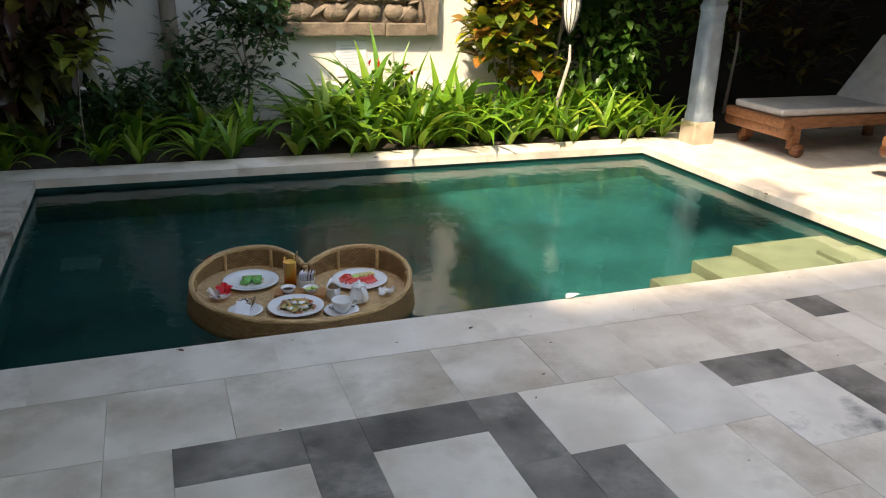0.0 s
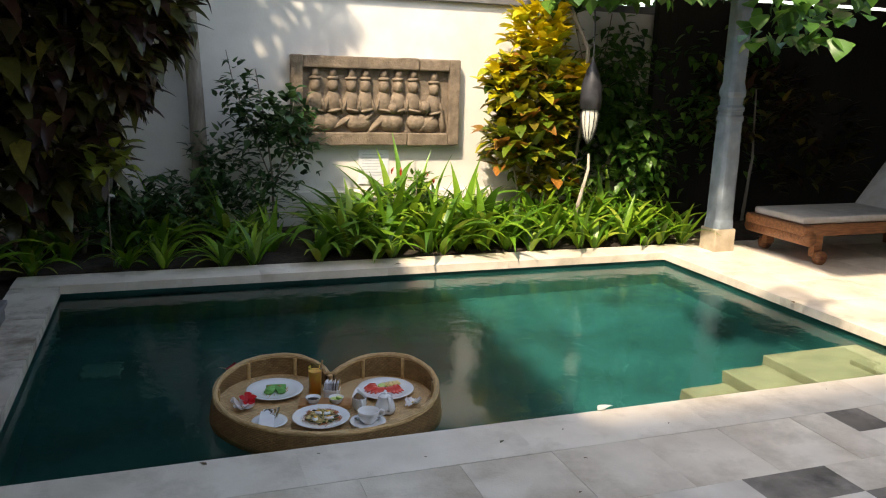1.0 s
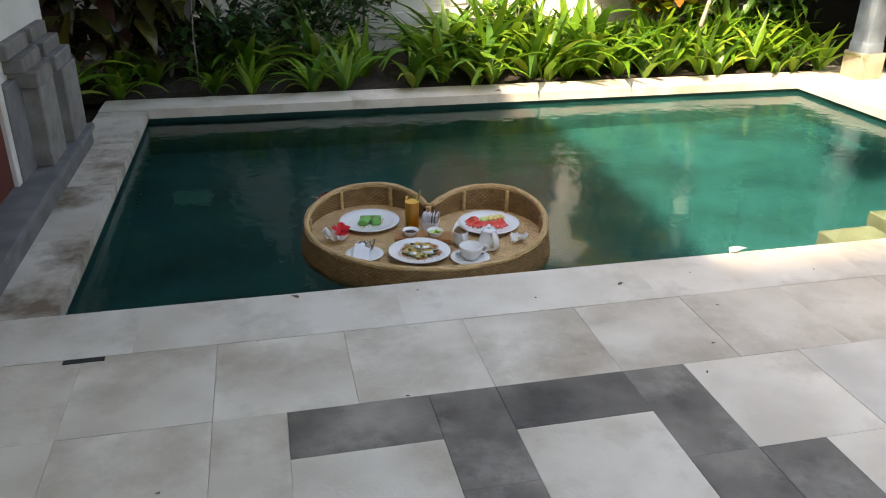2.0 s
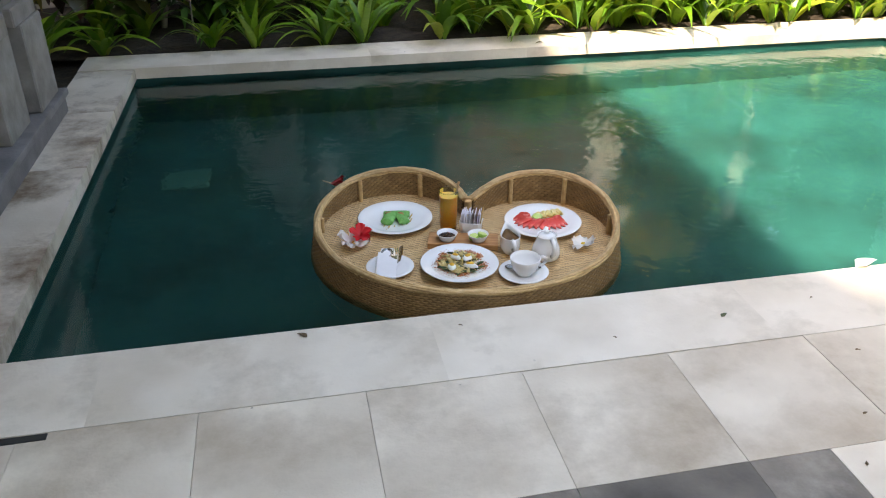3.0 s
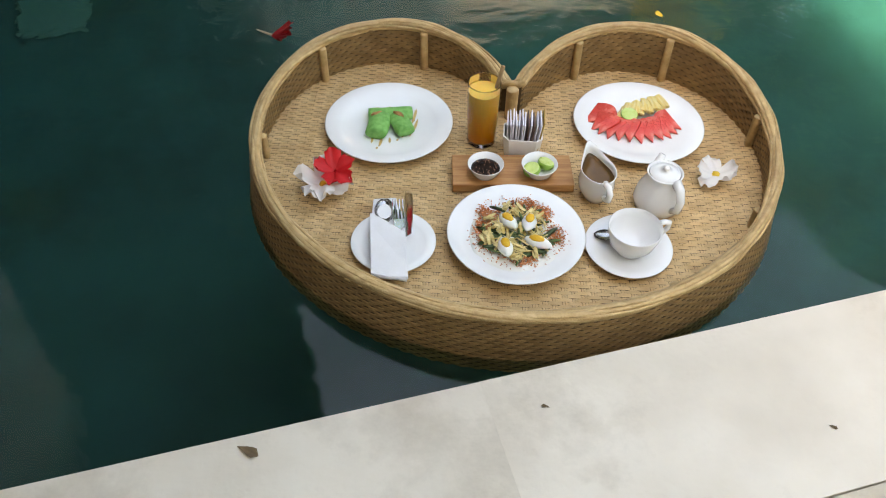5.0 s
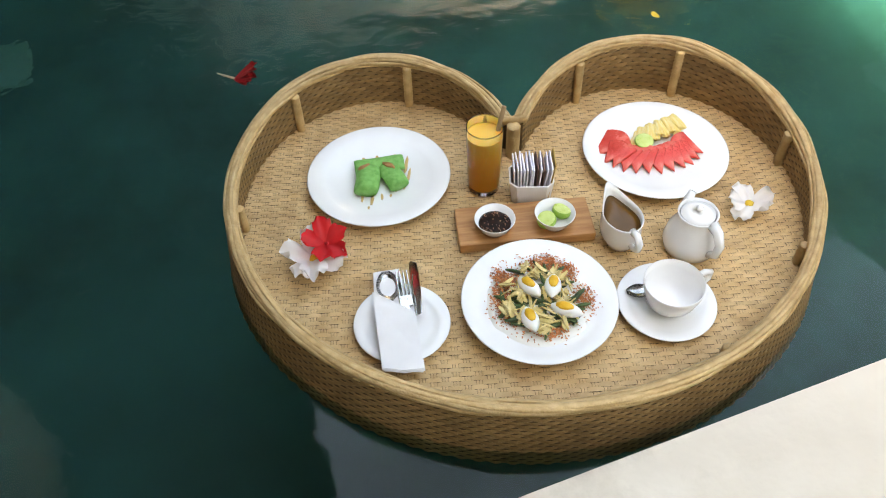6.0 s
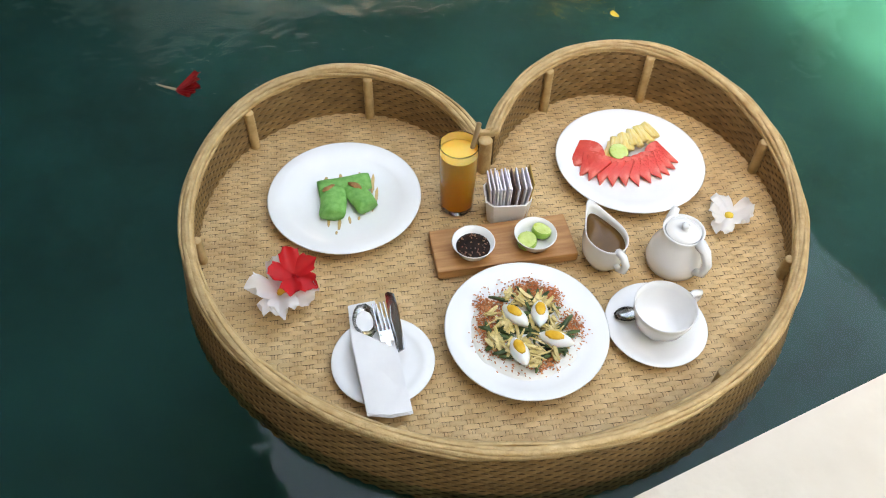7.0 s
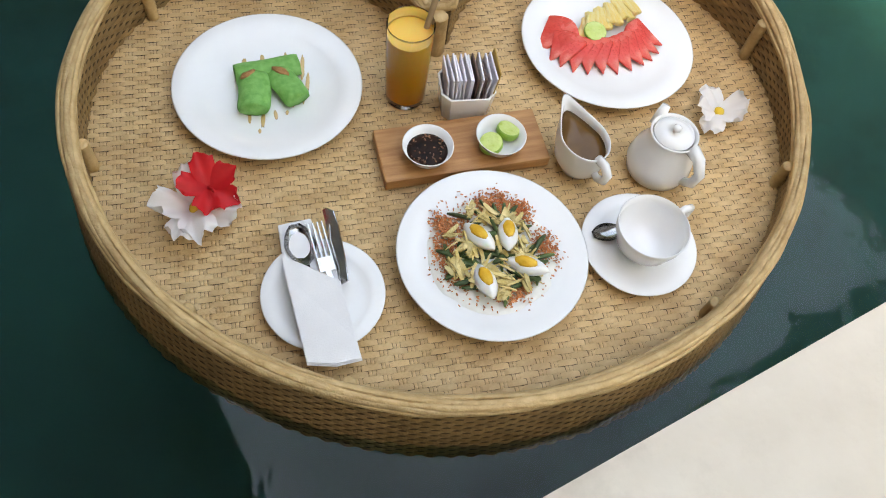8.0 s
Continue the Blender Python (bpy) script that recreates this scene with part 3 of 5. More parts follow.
def side_weave(n, inner):
    rows = []
    pl = 0.0255
    m = int(AROUND / pl)
    for r in range(n):
        fa, fb = r / n, (r + 1) / n
        for k in range(m):
            s0 = (k + (0.5 if r % 2 else 0.0)) * pl
            s1 = s0 + pl
            if s1 > AROUND:
                continue
            a, b = side_point(s0, fa, inner), side_point(s1, fa, inner)
            c, d = side_point(s1, fb, inner), side_point(s0, fb, inner)
            nn = (b - a).cross(d - a).normalized()
            out = (outline((s0 + s1) / 2, 0.0) - outline((s0 + s1) / 2, 0.02)).normalized()
            if (nn.dot(out) < 0) != inner:
                nn = -nn
            rows.append((a, b, c, d, nn * 0.0042))
    return weave(rows, SIDE_STRAND, round_off=(0.70, 0.30))


def side_band(inner):
    bm = bmesh.new()
    rings = [[bm.verts.new(side_point(AROUND * i / 240, f, inner)) for i in range(240)] for f in (0, 0.4, 0.7, 1.0)]
    for a, b in zip(rings, rings[1:]):
        for i in range(240):
            bm.faces.new((a[i], a[(i + 1) % 240], b[(i + 1) % 240], b[i]))
    return bm


# plain bands behind the side strands, coloured dark as shade in the slits
SIDE_GAP = surf("side gap shade brown", (0.085, 0.048, 0.020), (0.14, 0.08, 0.035), 30, 0.8)
part("outer_gap_band", side_band(False), SIDE_GAP, tray)
part("inner_gap_band", side_band(True), SIDE_GAP, tray)
tagged(part("outer_weave", side_weave(17, False), RATTAN_SHADED, tray, "woven side, its rattan coloured darker for shade", smooth=True), kind="stuff")
tagged(part("inner_weave", side_weave(11, True), RATTAN_SHADED, tray, smooth=True), kind="stuff")


def bound_rim():
    """The roll under the strands of the rim."""
    verts, faces = [], []
    n, m = 700, 20
    for i in range(n):
        s = AROUND * (i + 0.5) / n
        c = outline(s, 0.0145)
        c.z = rim_z(c.y, c.x)
        out = (outline(s, 0.0) - outline(s, 0.02)).normalized()
        for j in range(m):
            a = 2 * math.pi * j / m
            r = 0.0102
            verts.append(c + out * r * math.cos(a) + Vector((0, 0, r * 0.92 * math.sin(a))))
    for i in range(n):
        for j in range(m):
            k, l = (i + 1) % n, (j + 1) % m
            faces.append((i * m + j, k * m + j, k * m + l, i * m + l))
    return mesh_of("rim", verts, faces)


RIM_CANE = surf("rim cane", (0.48, 0.30, 0.135), (0.64, 0.44, 0.225), 50, 0.45, 0.3, 260, c3=(0.38, 0.225, 0.09), scale3=14, vary=0.16)
part("rim_core", bound_rim(), RIM_CANE, tray, smooth=True)


def rim_strand(k, count):
    """One flat cane laid along the rim, drifting a little round it."""
    verts, faces = [], []
    q = random.Random(400 + k)
    p1, p2, p3 = (q.uniform(0, 6.3) for _ in range(3))
    n, m = 640, 8
    for i in range(n):
        s = AROUND * (i + 0.5) / n
        c = outline(s, 0.0145)
        c.z = rim_z(c.y, c.x)
        out = (outline(s, 0.0) - outline(s, 0.02)).normalized()
        a = 2 * math.pi * (k + 0.16 * math.sin(s * 4.1 + p1) + 0.10 * math.sin(s * 11 + p2)) / count + 2.6 * s
        lift = 0.0100 + 0.0015 * math.sin(s * 26 + p2) + 0.0005 * math.sin(s * 61 + p3)
        e = out * math.cos(a) + Vector((0, 0, math.sin(a)))
        w = Vector((0, 0, math.cos(a))) - out * math.sin(a)
        for j in range(m):
            b = 2 * math.pi * j / m
            verts.append(c + e * (lift + 0.0026 * math.cos(b)) + w * (0.0046 + 0.0004 * math.sin(s * 17 + p1)) * math.sin(b))
    for i in range(n):
        for j in range(m):
            i2, j2 = (i + 1) % n, (j + 1) % m
            faces.append((i * m + j, i2 * m + j, i2 * m + j2, i * m + j2))
    return mesh_of("rim_strand", verts, faces)


for k in range(9):
    part("rim_strand", rim_strand(k, 9), RIM_CANE, tray, "bound cane strand of the rim", smooth=True)
for deg in (0.0, 16, 37, 66, 93, 128, -21, -46, -76, -108, -140):
    a = radians(deg)
    near = min(range(len(ring)), key=lambda i: (ring[i] - heart_at(a)).length)
    base = outline(run[near], 0.0275) if deg else Vector((0, heart(0.0) - 0.037, 0))
    zs = np.linspace(FLOOR, rim_z(base.y, base.x) - (0.004 if deg else 0.0), 26)
    rad = 0.0095 if deg else 0.0135
    part("post", tube([base + Vector((0, 0, float(z))) for z in zs], [rad - 0.0017 * (i % 2) for i in range(26)], 10), RIM_CANE, tray, smooth=True)
# ---- plants ----


def add_leaf(V, F, base, az, elev, length, width, droop, seg=5, tip=1.0, fold=0.25, wide=0.45, roll=0.0):
    """One leaf: a folded blade that leaves base at az and elev degrees and bends down by droop degrees."""
    b = len(V)
    p = Vector(base)
    a = radians(az)
    side = Vector((-math.sin(a), math.cos(a), 0))
    side = (side + Vector((0, 0, roll))).normalized()
    for i in range(seg + 1):
        f = i / seg
        e = radians(elev - droop * f)
        d = Vector((math.cos(a) * math.cos(e), math.sin(a) * math.cos(e), math.sin(e)))
        n = d.cross(side)
        if n.z < 0:
            n = -n
        w = width * max(0.04, math.sin(math.pi * min(1.0, (f * tip) ** wide * 1.0 if f else 0.02)) if f < 1 else 0.03)
        V += [p - side * w + n * w * fold, p.copy(), p + side * w + n * w * fold]
        p = p + d * (length / seg)
    for i in range(seg):
        k = b + 3 * i
        F += [(k, k + 3, k + 4, k + 1), (k + 1, k + 4, k + 5, k + 2)]


LILY = leaf_mat("strap leaves", ((0.0, (0.04, 0.12, 0.012)), (0.5, (0.10, 0.235, 0.018)), (0.85, (0.19, 0.33, 0.025)), (1.0, (0.30, 0.34, 0.05))), 0.35, 0.3)
SHRUB = leaf_mat("dark glossy leaves", ((0.0, (0.018, 0.055, 0.015)), (0.6, (0.04, 0.10, 0.028)), (1.0, (0.085, 0.16, 0.04))), 0.3, 0.3)
VINE = leaf_mat("vine leaves", ((0.0, (0.03, 0.10, 0.015)), (0.6, (0.065, 0.17, 0.022)), (1.0, (0.13, 0.26, 0.04))), 0.4, 0.3)
CROTON_TOP = leaf_mat("yellow croton leaves", ((0.0, (0.30, 0.34, 0.02)), (0.4, (0.62, 0.47, 0.02)), (0.8, (0.72, 0.55, 0.04)), (1.0, (0.45, 0.42, 0.03))), 0.35, 0.35)
CROTON_LOW = leaf_mat("mixed croton leaves", ((0.0, (0.04, 0.085, 0.012)), (0.35, (0.13, 0.19, 0.015)), (0.6, (0.42, 0.36, 0.03)), (0.8, (0.10, 0.13, 0.015)), (1.0, (0.46, 0.15, 0.035))), 0.35, 0.4)
DARK_CROTON = leaf_mat("dark croton leaves", ((0.0, (0.036, 0.016, 0.012)), (0.35, (0.070, 0.030, 0.018)), (0.60, (0.060, 0.062, 0.018)), (0.85, (0.12, 0.11, 0.025)), (1.0, (0.22, 0.17, 0.03))), 0.35, 0.4)
rnd = random.Random(31)


def lily_mesh(seed, n, length):
    r = random.Random(seed)
    V, F = [], []
    for _ in range(n):
        az = r.uniform(0, 360)
        b = (0.05 * math.cos(radians(az)) * r.random(), 0.05 * math.sin(radians(az)) * r.random(), 0)
        add_leaf(V, F, b, az, r.uniform(55, 88), length * r.uniform(0.6, 1.2), r.uniform(0.030, 0.046), r.uniform(20, 120), 7, 1.0, 0.3, 0.55, r.uniform(-0.3, 0.3))
    return mesh_of("leaves", V, F)


lily_forms = [lily_mesh(k, 12 + k % 3 * 3, 0.54 + 0.04 * (k % 4)) for k in range(6)]


def lily(x, y, k, turn, size, label="clump of green strap-leaved lily in the bed"):
    t = empty("lily_clump", pose(x, y, 0.0, 0, 0, turn), label, "plant", "lilies along the pool")
    ob = part("leaves", lily_forms[k % 6], LILY, t, smooth=True)
    ob.matrix_basis = Matrix.Diagonal((size, size, size, 1))
    return t


k = 0
for row, (y, step, size) in enumerate(((3.11, 0.21, 0.84), (3.40, 0.22, 0.95), (3.66, 0.25, 1.08), (4.00, 0.36, 1.05))):
    x = -0.35 + 0.11 * row
    while x < 5.25:
        thin = 1.12 if 1.9 < x < 3.5 else (0.85 if x < 1.4 else 0.92)
        if not (row == 3 and 1.2 < x < 1.9) and not (x < 1.75 and (k * 7) % 10 < 5):
            lily(x + rnd.uniform(-0.06, 0.06), y + rnd.uniform(-0.06, 0.06), k, rnd.uniform(0, 360), size * thin * rnd.uniform(0.82, 1.15))
        k += 1
        x += step * rnd.uniform(0.85, 1.2)
for x, y, s in ((-0.55, 2.72, 0.9), (-0.85, 2.5, 1.0), (-0.55, 3.05, 1.1)):
    lily(x, y, k, rnd.uniform(0, 360), s, "clump of dark green strap leaves by the ledge")
    k += 1


def foliage(name, label, category, base, stems, crowns, group=""):
    """A shrub: bent stems from its base, and crowns of leaves of one material each."""
    t = empty(name, Matrix.Translation(base), label, category, group)
    for pts, r0 in stems:
        n = len(pts)
        P_ = part("stem", tube(pts, [r0 * (1 - 0.6 * i / max(1, n - 1)) for i in range(n)], 7), BARK, t, smooth=True)
    for leafset, material in crowns:
        part("leaves", mesh_of("leaves", *leafset), material, t, smooth=True)
    return t


def cloud(r, n, centre, radii, length, width, elev=(-20, 60), droop=(10, 60), shell=0.55, out=True, wide=0.55, seg=4, fold=0.3):
    """Leaves scattered through an uneven oval, growing outwards."""
    V, F = [], []
    c = Vector(centre)
    for _ in range(n):
        d = Vector((r.gauss(0, 1), r.gauss(0, 1), r.gauss(0, 1))).normalized()
        q = (shell + (1 - shell) * r.random()) * (1 + 0.28 * noise.noise(d * 2.3 + c))
        p = c + Vector((d.x * radii[0] * q, d.y * radii[1] * q, d.z * radii[2] * q))
        az = math.degrees(math.atan2(d.y, d.x)) + r.uniform(-50, 50) if out else r.uniform(0, 360)
        add_leaf(V, F, p, az, r.uniform(*elev), length * r.uniform(0.65, 1.2), width * r.uniform(0.7, 1.15), r.uniform(*droop), seg, 1.0, fold, wide, r.uniform(-0.4, 0.4))
    return V, F


def join(*sets):
    V, F = [], []
    for v, f in sets:
        b = len(V)
        V += v
        F += [tuple(b + i for i in q) for q in f]
    return V, F


r = random.Random(7)
foliage("croton_shrub", "tall croton shrub with yellow, green and orange leaves", "shrub", (4.02, 4.00, 0),
        [([(0, 0, 0), (-0.03, -0.04, 0.5), (-0.06, -0.02, 1.1), (-0.02, 0, 1.8)], 0.022), ([(0.03, 0, 0), (0.13, -0.05, 0.5), (0.22, -0.03, 1.1), (0.22, 0, 1.5)], 0.018), ([(-0.03, 0, 0), (-0.17, -0.05, 0.5), (-0.27, -0.06, 0.95)], 0.016)],
        [(join(cloud(r, 230, (0.02, 0, 1.86), (0.26, 0.24, 0.30), 0.18, 0.056, (10, 70), (20, 70), wide=0.8), cloud(r, 120, (-0.30, -0.06, 1.42), (0.18, 0.18, 0.26), 0.17, 0.054, wide=0.8), cloud(r, 90, (0.34, -0.06, 1.40), (0.16, 0.18, 0.20), 0.17, 0.054, wide=0.8)), CROTON_TOP),
         (join(cloud(r, 420, (0.0, -0.05, 1.30), (0.42, 0.30, 0.40), 0.19, 0.062, wide=0.8), cloud(r, 330, (-0.08, -0.06, 0.86), (0.40, 0.30, 0.32), 0.20, 0.064, wide=0.8), cloud(r, 90, (0.18, -0.12, 0.48), (0.28, 0.22, 0.18), 0.18, 0.056, wide=0.8)), CROTON_LOW)])
foliage("dark_croton", "large dark red-green croton shrub in the shade", "shrub", (-0.03, 3.66, 0),
        [([(0, 0, 0), (0.02, 0, 0.7), (0.08, 0.02, 1.5), (0.1, 0, 2.1)], 0.026), ([(-0.2, 0, 0), (-0.35, 0, 0.8), (-0.5, 0, 1.7)], 0.024), ([(0.1, 0, 0), (0.25, 0, 0.9), (0.38, 0.02, 1.6)], 0.02), ([(-0.6, -0.1, 0), (-0.8, -0.1, 1.0), (-0.9, -0.1, 1.8)], 0.024)],
        [(join(cloud(r, 560, (0.12, 0, 1.75), (0.58, 0.35, 0.55), 0.29, 0.072, (-50, 40), (20, 70)), cloud(r, 620, (-0.65, -0.08, 1.50), (0.70, 0.40, 0.75), 0.29, 0.074, (-50, 40), (20, 70)), cloud(r, 520, (-0.45, -0.12, 0.75), (0.78, 0.38, 0.55), 0.28, 0.072, (-60, 30), (20, 60)), cloud(r, 200, (0.12, -0.10, 0.92), (0.28, 0.24, 0.40), 0.26, 0.066, (-60, 40), (20, 60)), cloud(r, 260, (0.55, 0.05, 1.78), (0.34, 0.30, 0.34), 0.28, 0.070, (-50, 40), (20, 70)), cloud(r, 400, (0.45, 0.0, 2.35), (0.75, 0.42, 0.34), 0.28, 0.070, (-50, 40), (20, 70)), cloud(r, 160, (0.38, -0.05, 1.35), (0.22, 0.2, 0.25), 0.26, 0.066, (-60, 30), (20, 60))), DARK_CROTON)])
foliage("fern_undergrowth", "dark small-leaved undergrowth at the foot of the tree", "shrub", (1.03, 3.98, 0), [([(0, 0, 0), (0.02, 0, 0.3), (0.05, 0, 0.6)], 0.008), ([(0.1, 0, 0), (0.3, 0, 0.3), (0.4, 0, 0.5)], 0.007)],
        [(join(cloud(r, 520, (-0.75, -0.25, 0.34), (0.85, 0.40, 0.30), 0.15, 0.032, (-30, 60), (10, 50), 0.2), cloud(r, 420, (0.15, -0.05, 0.40), (0.62, 0.22, 0.30), 0.12, 0.026, (-30, 60), (10, 50), 0.2), cloud(r, 160, (0.10, 0.05, 0.72), (0.30, 0.16, 0.28), 0.10, 0.028, (-40, 50), (10, 50), 0.2)), SHRUB)])
# its leaves have their own darker yellow-green, with the shade in the colour
foliage("yellow_green_croton", "small croton with yellow-green leaves, coloured darker for shade", "shrub", (0.30, 3.22, 0), [([(0, 0, 0), (0.0, 0, 0.4), (0.02, 0, 0.75)], 0.006)],
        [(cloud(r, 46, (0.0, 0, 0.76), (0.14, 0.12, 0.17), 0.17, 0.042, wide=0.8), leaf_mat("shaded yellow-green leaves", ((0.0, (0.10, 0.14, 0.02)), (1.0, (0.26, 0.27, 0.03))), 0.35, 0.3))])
foliage("jasmine_shrub", "thin-stemmed shrub with small dark green leaves", "shrub", (1.57, 4.04, 0),
        [([(0, 0, 0), (0.01, 0, 0.5), (-0.05, -0.02, 1.0), (-0.12, 0, 1.45)], 0.012), ([(0, 0, 0.4), (0.12, -0.04, 0.8), (0.2, -0.06, 1.25)], 0.008), ([(0, 0, 0.5), (-0.15, -0.03, 0.9), (-0.3, -0.04, 1.3), (-0.36, -0.04, 1.6)], 0.007), ([(0, 0, 0.45), (0.2, -0.05, 0.7), (0.3, -0.08, 0.95)], 0.006)],
        [(join(cloud(r, 400, (0.04, -0.04, 1.0), (0.38, 0.22, 0.36), 0.105, 0.036, (-40, 50), (10, 50), 0.25), cloud(r, 90, (-0.28, -0.04, 1.25), (0.16, 0.14, 0.34), 0.095, 0.029, (-40, 50), (10, 50), 0.2), cloud(r, 90, (0.22, -0.06, 0.85), (0.22, 0.18, 0.30), 0.10, 0.031, (-40, 50), (10, 50), 0.2), cloud(r, 80, (-0.05, -0.05, 0.55), (0.5, 0.2, 0.2), 0.09, 0.024, (-40, 50), (10, 50), 0.2)), SHRUB)])
foliage("red_flower_plant", "low leafy plant with small red flower spikes", "plant", (2.76, 3.66, 0), [([(0, 0, 0), (0.0, 0, 0.3), (0.02, 0, 0.62)], 0.006), ([(-0.2, 0, 0), (-0.2, 0, 0.3), (-0.18, 0, 0.55)], 0.006)],
        [(join(cloud(r, 40, (0.02, 0, 0.55), (0.10, 0.10, 0.10), 0.10, 0.018, (0, 60), (20, 60), 0.2), cloud(r, 34, (-0.2, 0, 0.45), (0.10, 0.10, 0.10), 0.10, 0.018, (0, 60), (20, 60), 0.2)), LILY),
         (join(*[cloud(r, 7, (x, -0.02, z), (0.012, 0.012, 0.03), 0.04, 0.007, (60, 88), (0, 20), 0.1) for x, z in ((-0.22, 0.62), (-0.14, 0.60), (0.10, 0.58), (0.16, 0.52))]), leaf_mat("red flower spikes", ((0.0, (0.45, 0.015, 0.01)), (1.0, (0.60, 0.05, 0.02))), 0.4, 0.2))])


def tree(base, pts, r0, r1, crown, label):
    t = empty("tree", Matrix.Translation(base), label, "tree")
    n = len(pts)
    part("trunk", tube(pts, [r0 + (r1 - r0) * i / (n - 1) for i in range(n)], 12), BARK, t, smooth=True)
    top = Vector(pts[-1])
    for k in range(5):
        a = 2 * math.pi * k / 5
        tip = top + Vector((0.5 * math.cos(a), 0.4 * math.sin(a), 0.45))
        part("limb", tube([top - Vector((0, 0, 0.05)), top.lerp(tip, 0.5) + Vector((0, 0, 0.05)), tip], [r1 * 0.6, r1 * 0.4, r1 * 0.2], 7), BARK, t, smooth=True)
    part("crown", mesh_of("leaves", *crown), SHRUB, t, smooth=True)
    return t


# the crown is out of view; its 900-leaf lobe is added to shade the bed
tree((0.97, 4.28, 0), [(0, 0, -0.05), (0.02, 0, 0.6), (0.0, 0, 1.2), (-0.03, -0.02, 1.9), (-0.02, -0.05, 2.5)], 0.078, 0.058,
     join(cloud(r, 900, (-0.95, -0.7, 3.0), (0.85, 0.95, 0.36), 0.20, 0.055, shell=0.1), cloud(r, 420, (0.25, -0.25, 2.95), (0.62, 0.5, 0.36), 0.16, 0.036), cloud(r, 200, (-0.35, -0.1, 2.75), (0.4, 0.4, 0.3), 0.16, 0.036)), "slender grey-barked tree against the wall")

# unseen trees, added to darken the water's reflections and cut sky light
for x, y, h in ((-1.6, 6.2, 4.9), (0.5, 6.6, 4.7), (2.7, 6.4, 4.2), (5.0, 6.4, 4.4)):
    tree((x, y, 0), [(0, 0, -0.05), (0.05, 0, 1.2), (0.0, 0, h - 0.6)], 0.12, 0.08, join(cloud(r, 1300, (0, 0, h + 0.1), (1.7, 1.1, 1.8), 0.34, 0.09, shell=0.35), cloud(r, 500, (0.6, -0.4, h - 1.6), (1.0, 0.7, 0.8), 0.34, 0.09, shell=0.35)), "unseen dark leafy tree added behind the wall to block sky")

# climbing plants on the wall and the pavilion
foliage("wall_vine", "green climbing vine on the shaded wall", "vine", (4.98, 4.39, 0),
        [([(0, 0, 0), (0.05, -0.02, 0.7), (-0.05, -0.02, 1.4), (0.05, 0, 2.1)], 0.012), ([(-0.3, 0, 0), (-0.35, -0.02, 0.8), (-0.25, -0.02, 1.6), (-0.4, 0, 2.1)], 0.012), ([(0.4, 0, 0), (0.3, -0.04, 0.9), (0.45, 0, 1.9)], 0.012)],
        [(join(cloud(r, 1300, (0.05, -0.10, 1.1), (0.66, 0.16, 1.05), 0.12, 0.046, (-60, 30), (10, 50), 0.1), cloud(r, 380, (0.20, -0.55, 0.62), (0.34, 0.22, 0.55), 0.12, 0.042, (-60, 30), (10, 50), 0.1), cloud(r, 420, (1.3, -0.22, 1.2), (1.0, 0.08, 0.9), 0.13, 0.042, (-60, 30), (10, 50), 0.1)), VINE)])
foliage("dark_croton", "dark croton shrub behind the lounger", "shrub", (6.5, 3.9, 0), [([(0, 0, 0), (0.05, 0, 0.7), (0, 0, 1.4)], 0.02)],
        [(join(cloud(r, 220, (0.0, 0, 1.2), (0.6, 0.3, 0.5), 0.22, 0.038), cloud(r, 160, (0.9, 0, 0.8), (0.6, 0.3, 0.6), 0.22, 0.038)), DARK_CROTON)])


def heart_leaves(r, n, place, size):
    """Broad heart-shaped vine leaves."""
    V, F = [], []
    for _ in range(n):
        p = Vector(place(r))
        add_leaf(V, F, p, r.uniform(0, 360), r.uniform(-75, 5), size * r.uniform(0.6, 1.2), size * 0.52 * r.uniform(0.75, 1.15), r.uniform(0, 40), 7, 1.0, 0.22, 0.60, r.uniform(-0.4, 0.4))
    return V, F


def hang(q):
    x = q.uniform(2.75, 3.7)
    low = 1.77 + 0.10 * math.sin(x * 5.1) + 0.06 * math.sin(x * 13)
    return (x, q.uniform(-0.28, 0.22), low + (2.42 - low) * q.random() ** 1.4)


pv = foliage("pergola_vine", "bright green broad-leaved vine hanging from the pavilion", "vine", (0, 0, 0),
             [([(2.75, -0.05, 2.22), (3.3, -0.02, 2.26), (3.8, 0.1, 2.28), (4.25, 0.4, 2.34)], 0.014), ([(2.9, 0.0, 2.22), (2.95, -0.02, 2.0), (3.0, 0.0, 1.9)], 0.008)],
             [(join(heart_leaves(r, 430, hang, 0.088), heart_leaves(r, 330, lambda q: (q.uniform(3.95, 4.7), q.uniform(1.6, 4.2), q.uniform(2.1, 2.45)), 0.13)), VINE)])

# ---- carved panel, notice, lantern, pole ----
panel = tagged(new("stone_relief"), "carved brown sandstone relief panel on the white wall", "wall relief")
panel.matrix_world = Matrix.Translation((0.045, 0, 0.036))
RX0, RX1, RZ0, RZ1, RY = 1.755, 3.365, 0.745, 1.553, WALL_Y
part("backing", box(RX0, RX1, RY - 0.035, RY + 0.004, RZ0, RZ1, 0.008), PARAS, panel)
fw = 0.105


def frame_bar(x0, x1, z0, z1, seed):
    bm = box(x0, x1, RY - 0.10, RY - 0.034, z0, z1, 0.012, 2)
    bmesh.ops.subdivide_edges(bm, edges=[e for e in bm.edges if e.calc_length() > 0.3], cuts=14, use_grid_fill=True)
    for v in bm.verts:
        v.co += 0.007 * Vector((noise.noise(v.co * 9 + Vector((seed, 0, 0))), noise.noise(v.co * 11), noise.noise(v.co * 10 + Vector((0, seed, 0)))))
    return bm


part("frame_bar", frame_bar(RX0 - 0.005, RX0 + fw, RZ0, RZ1, 1), PARAS, panel)
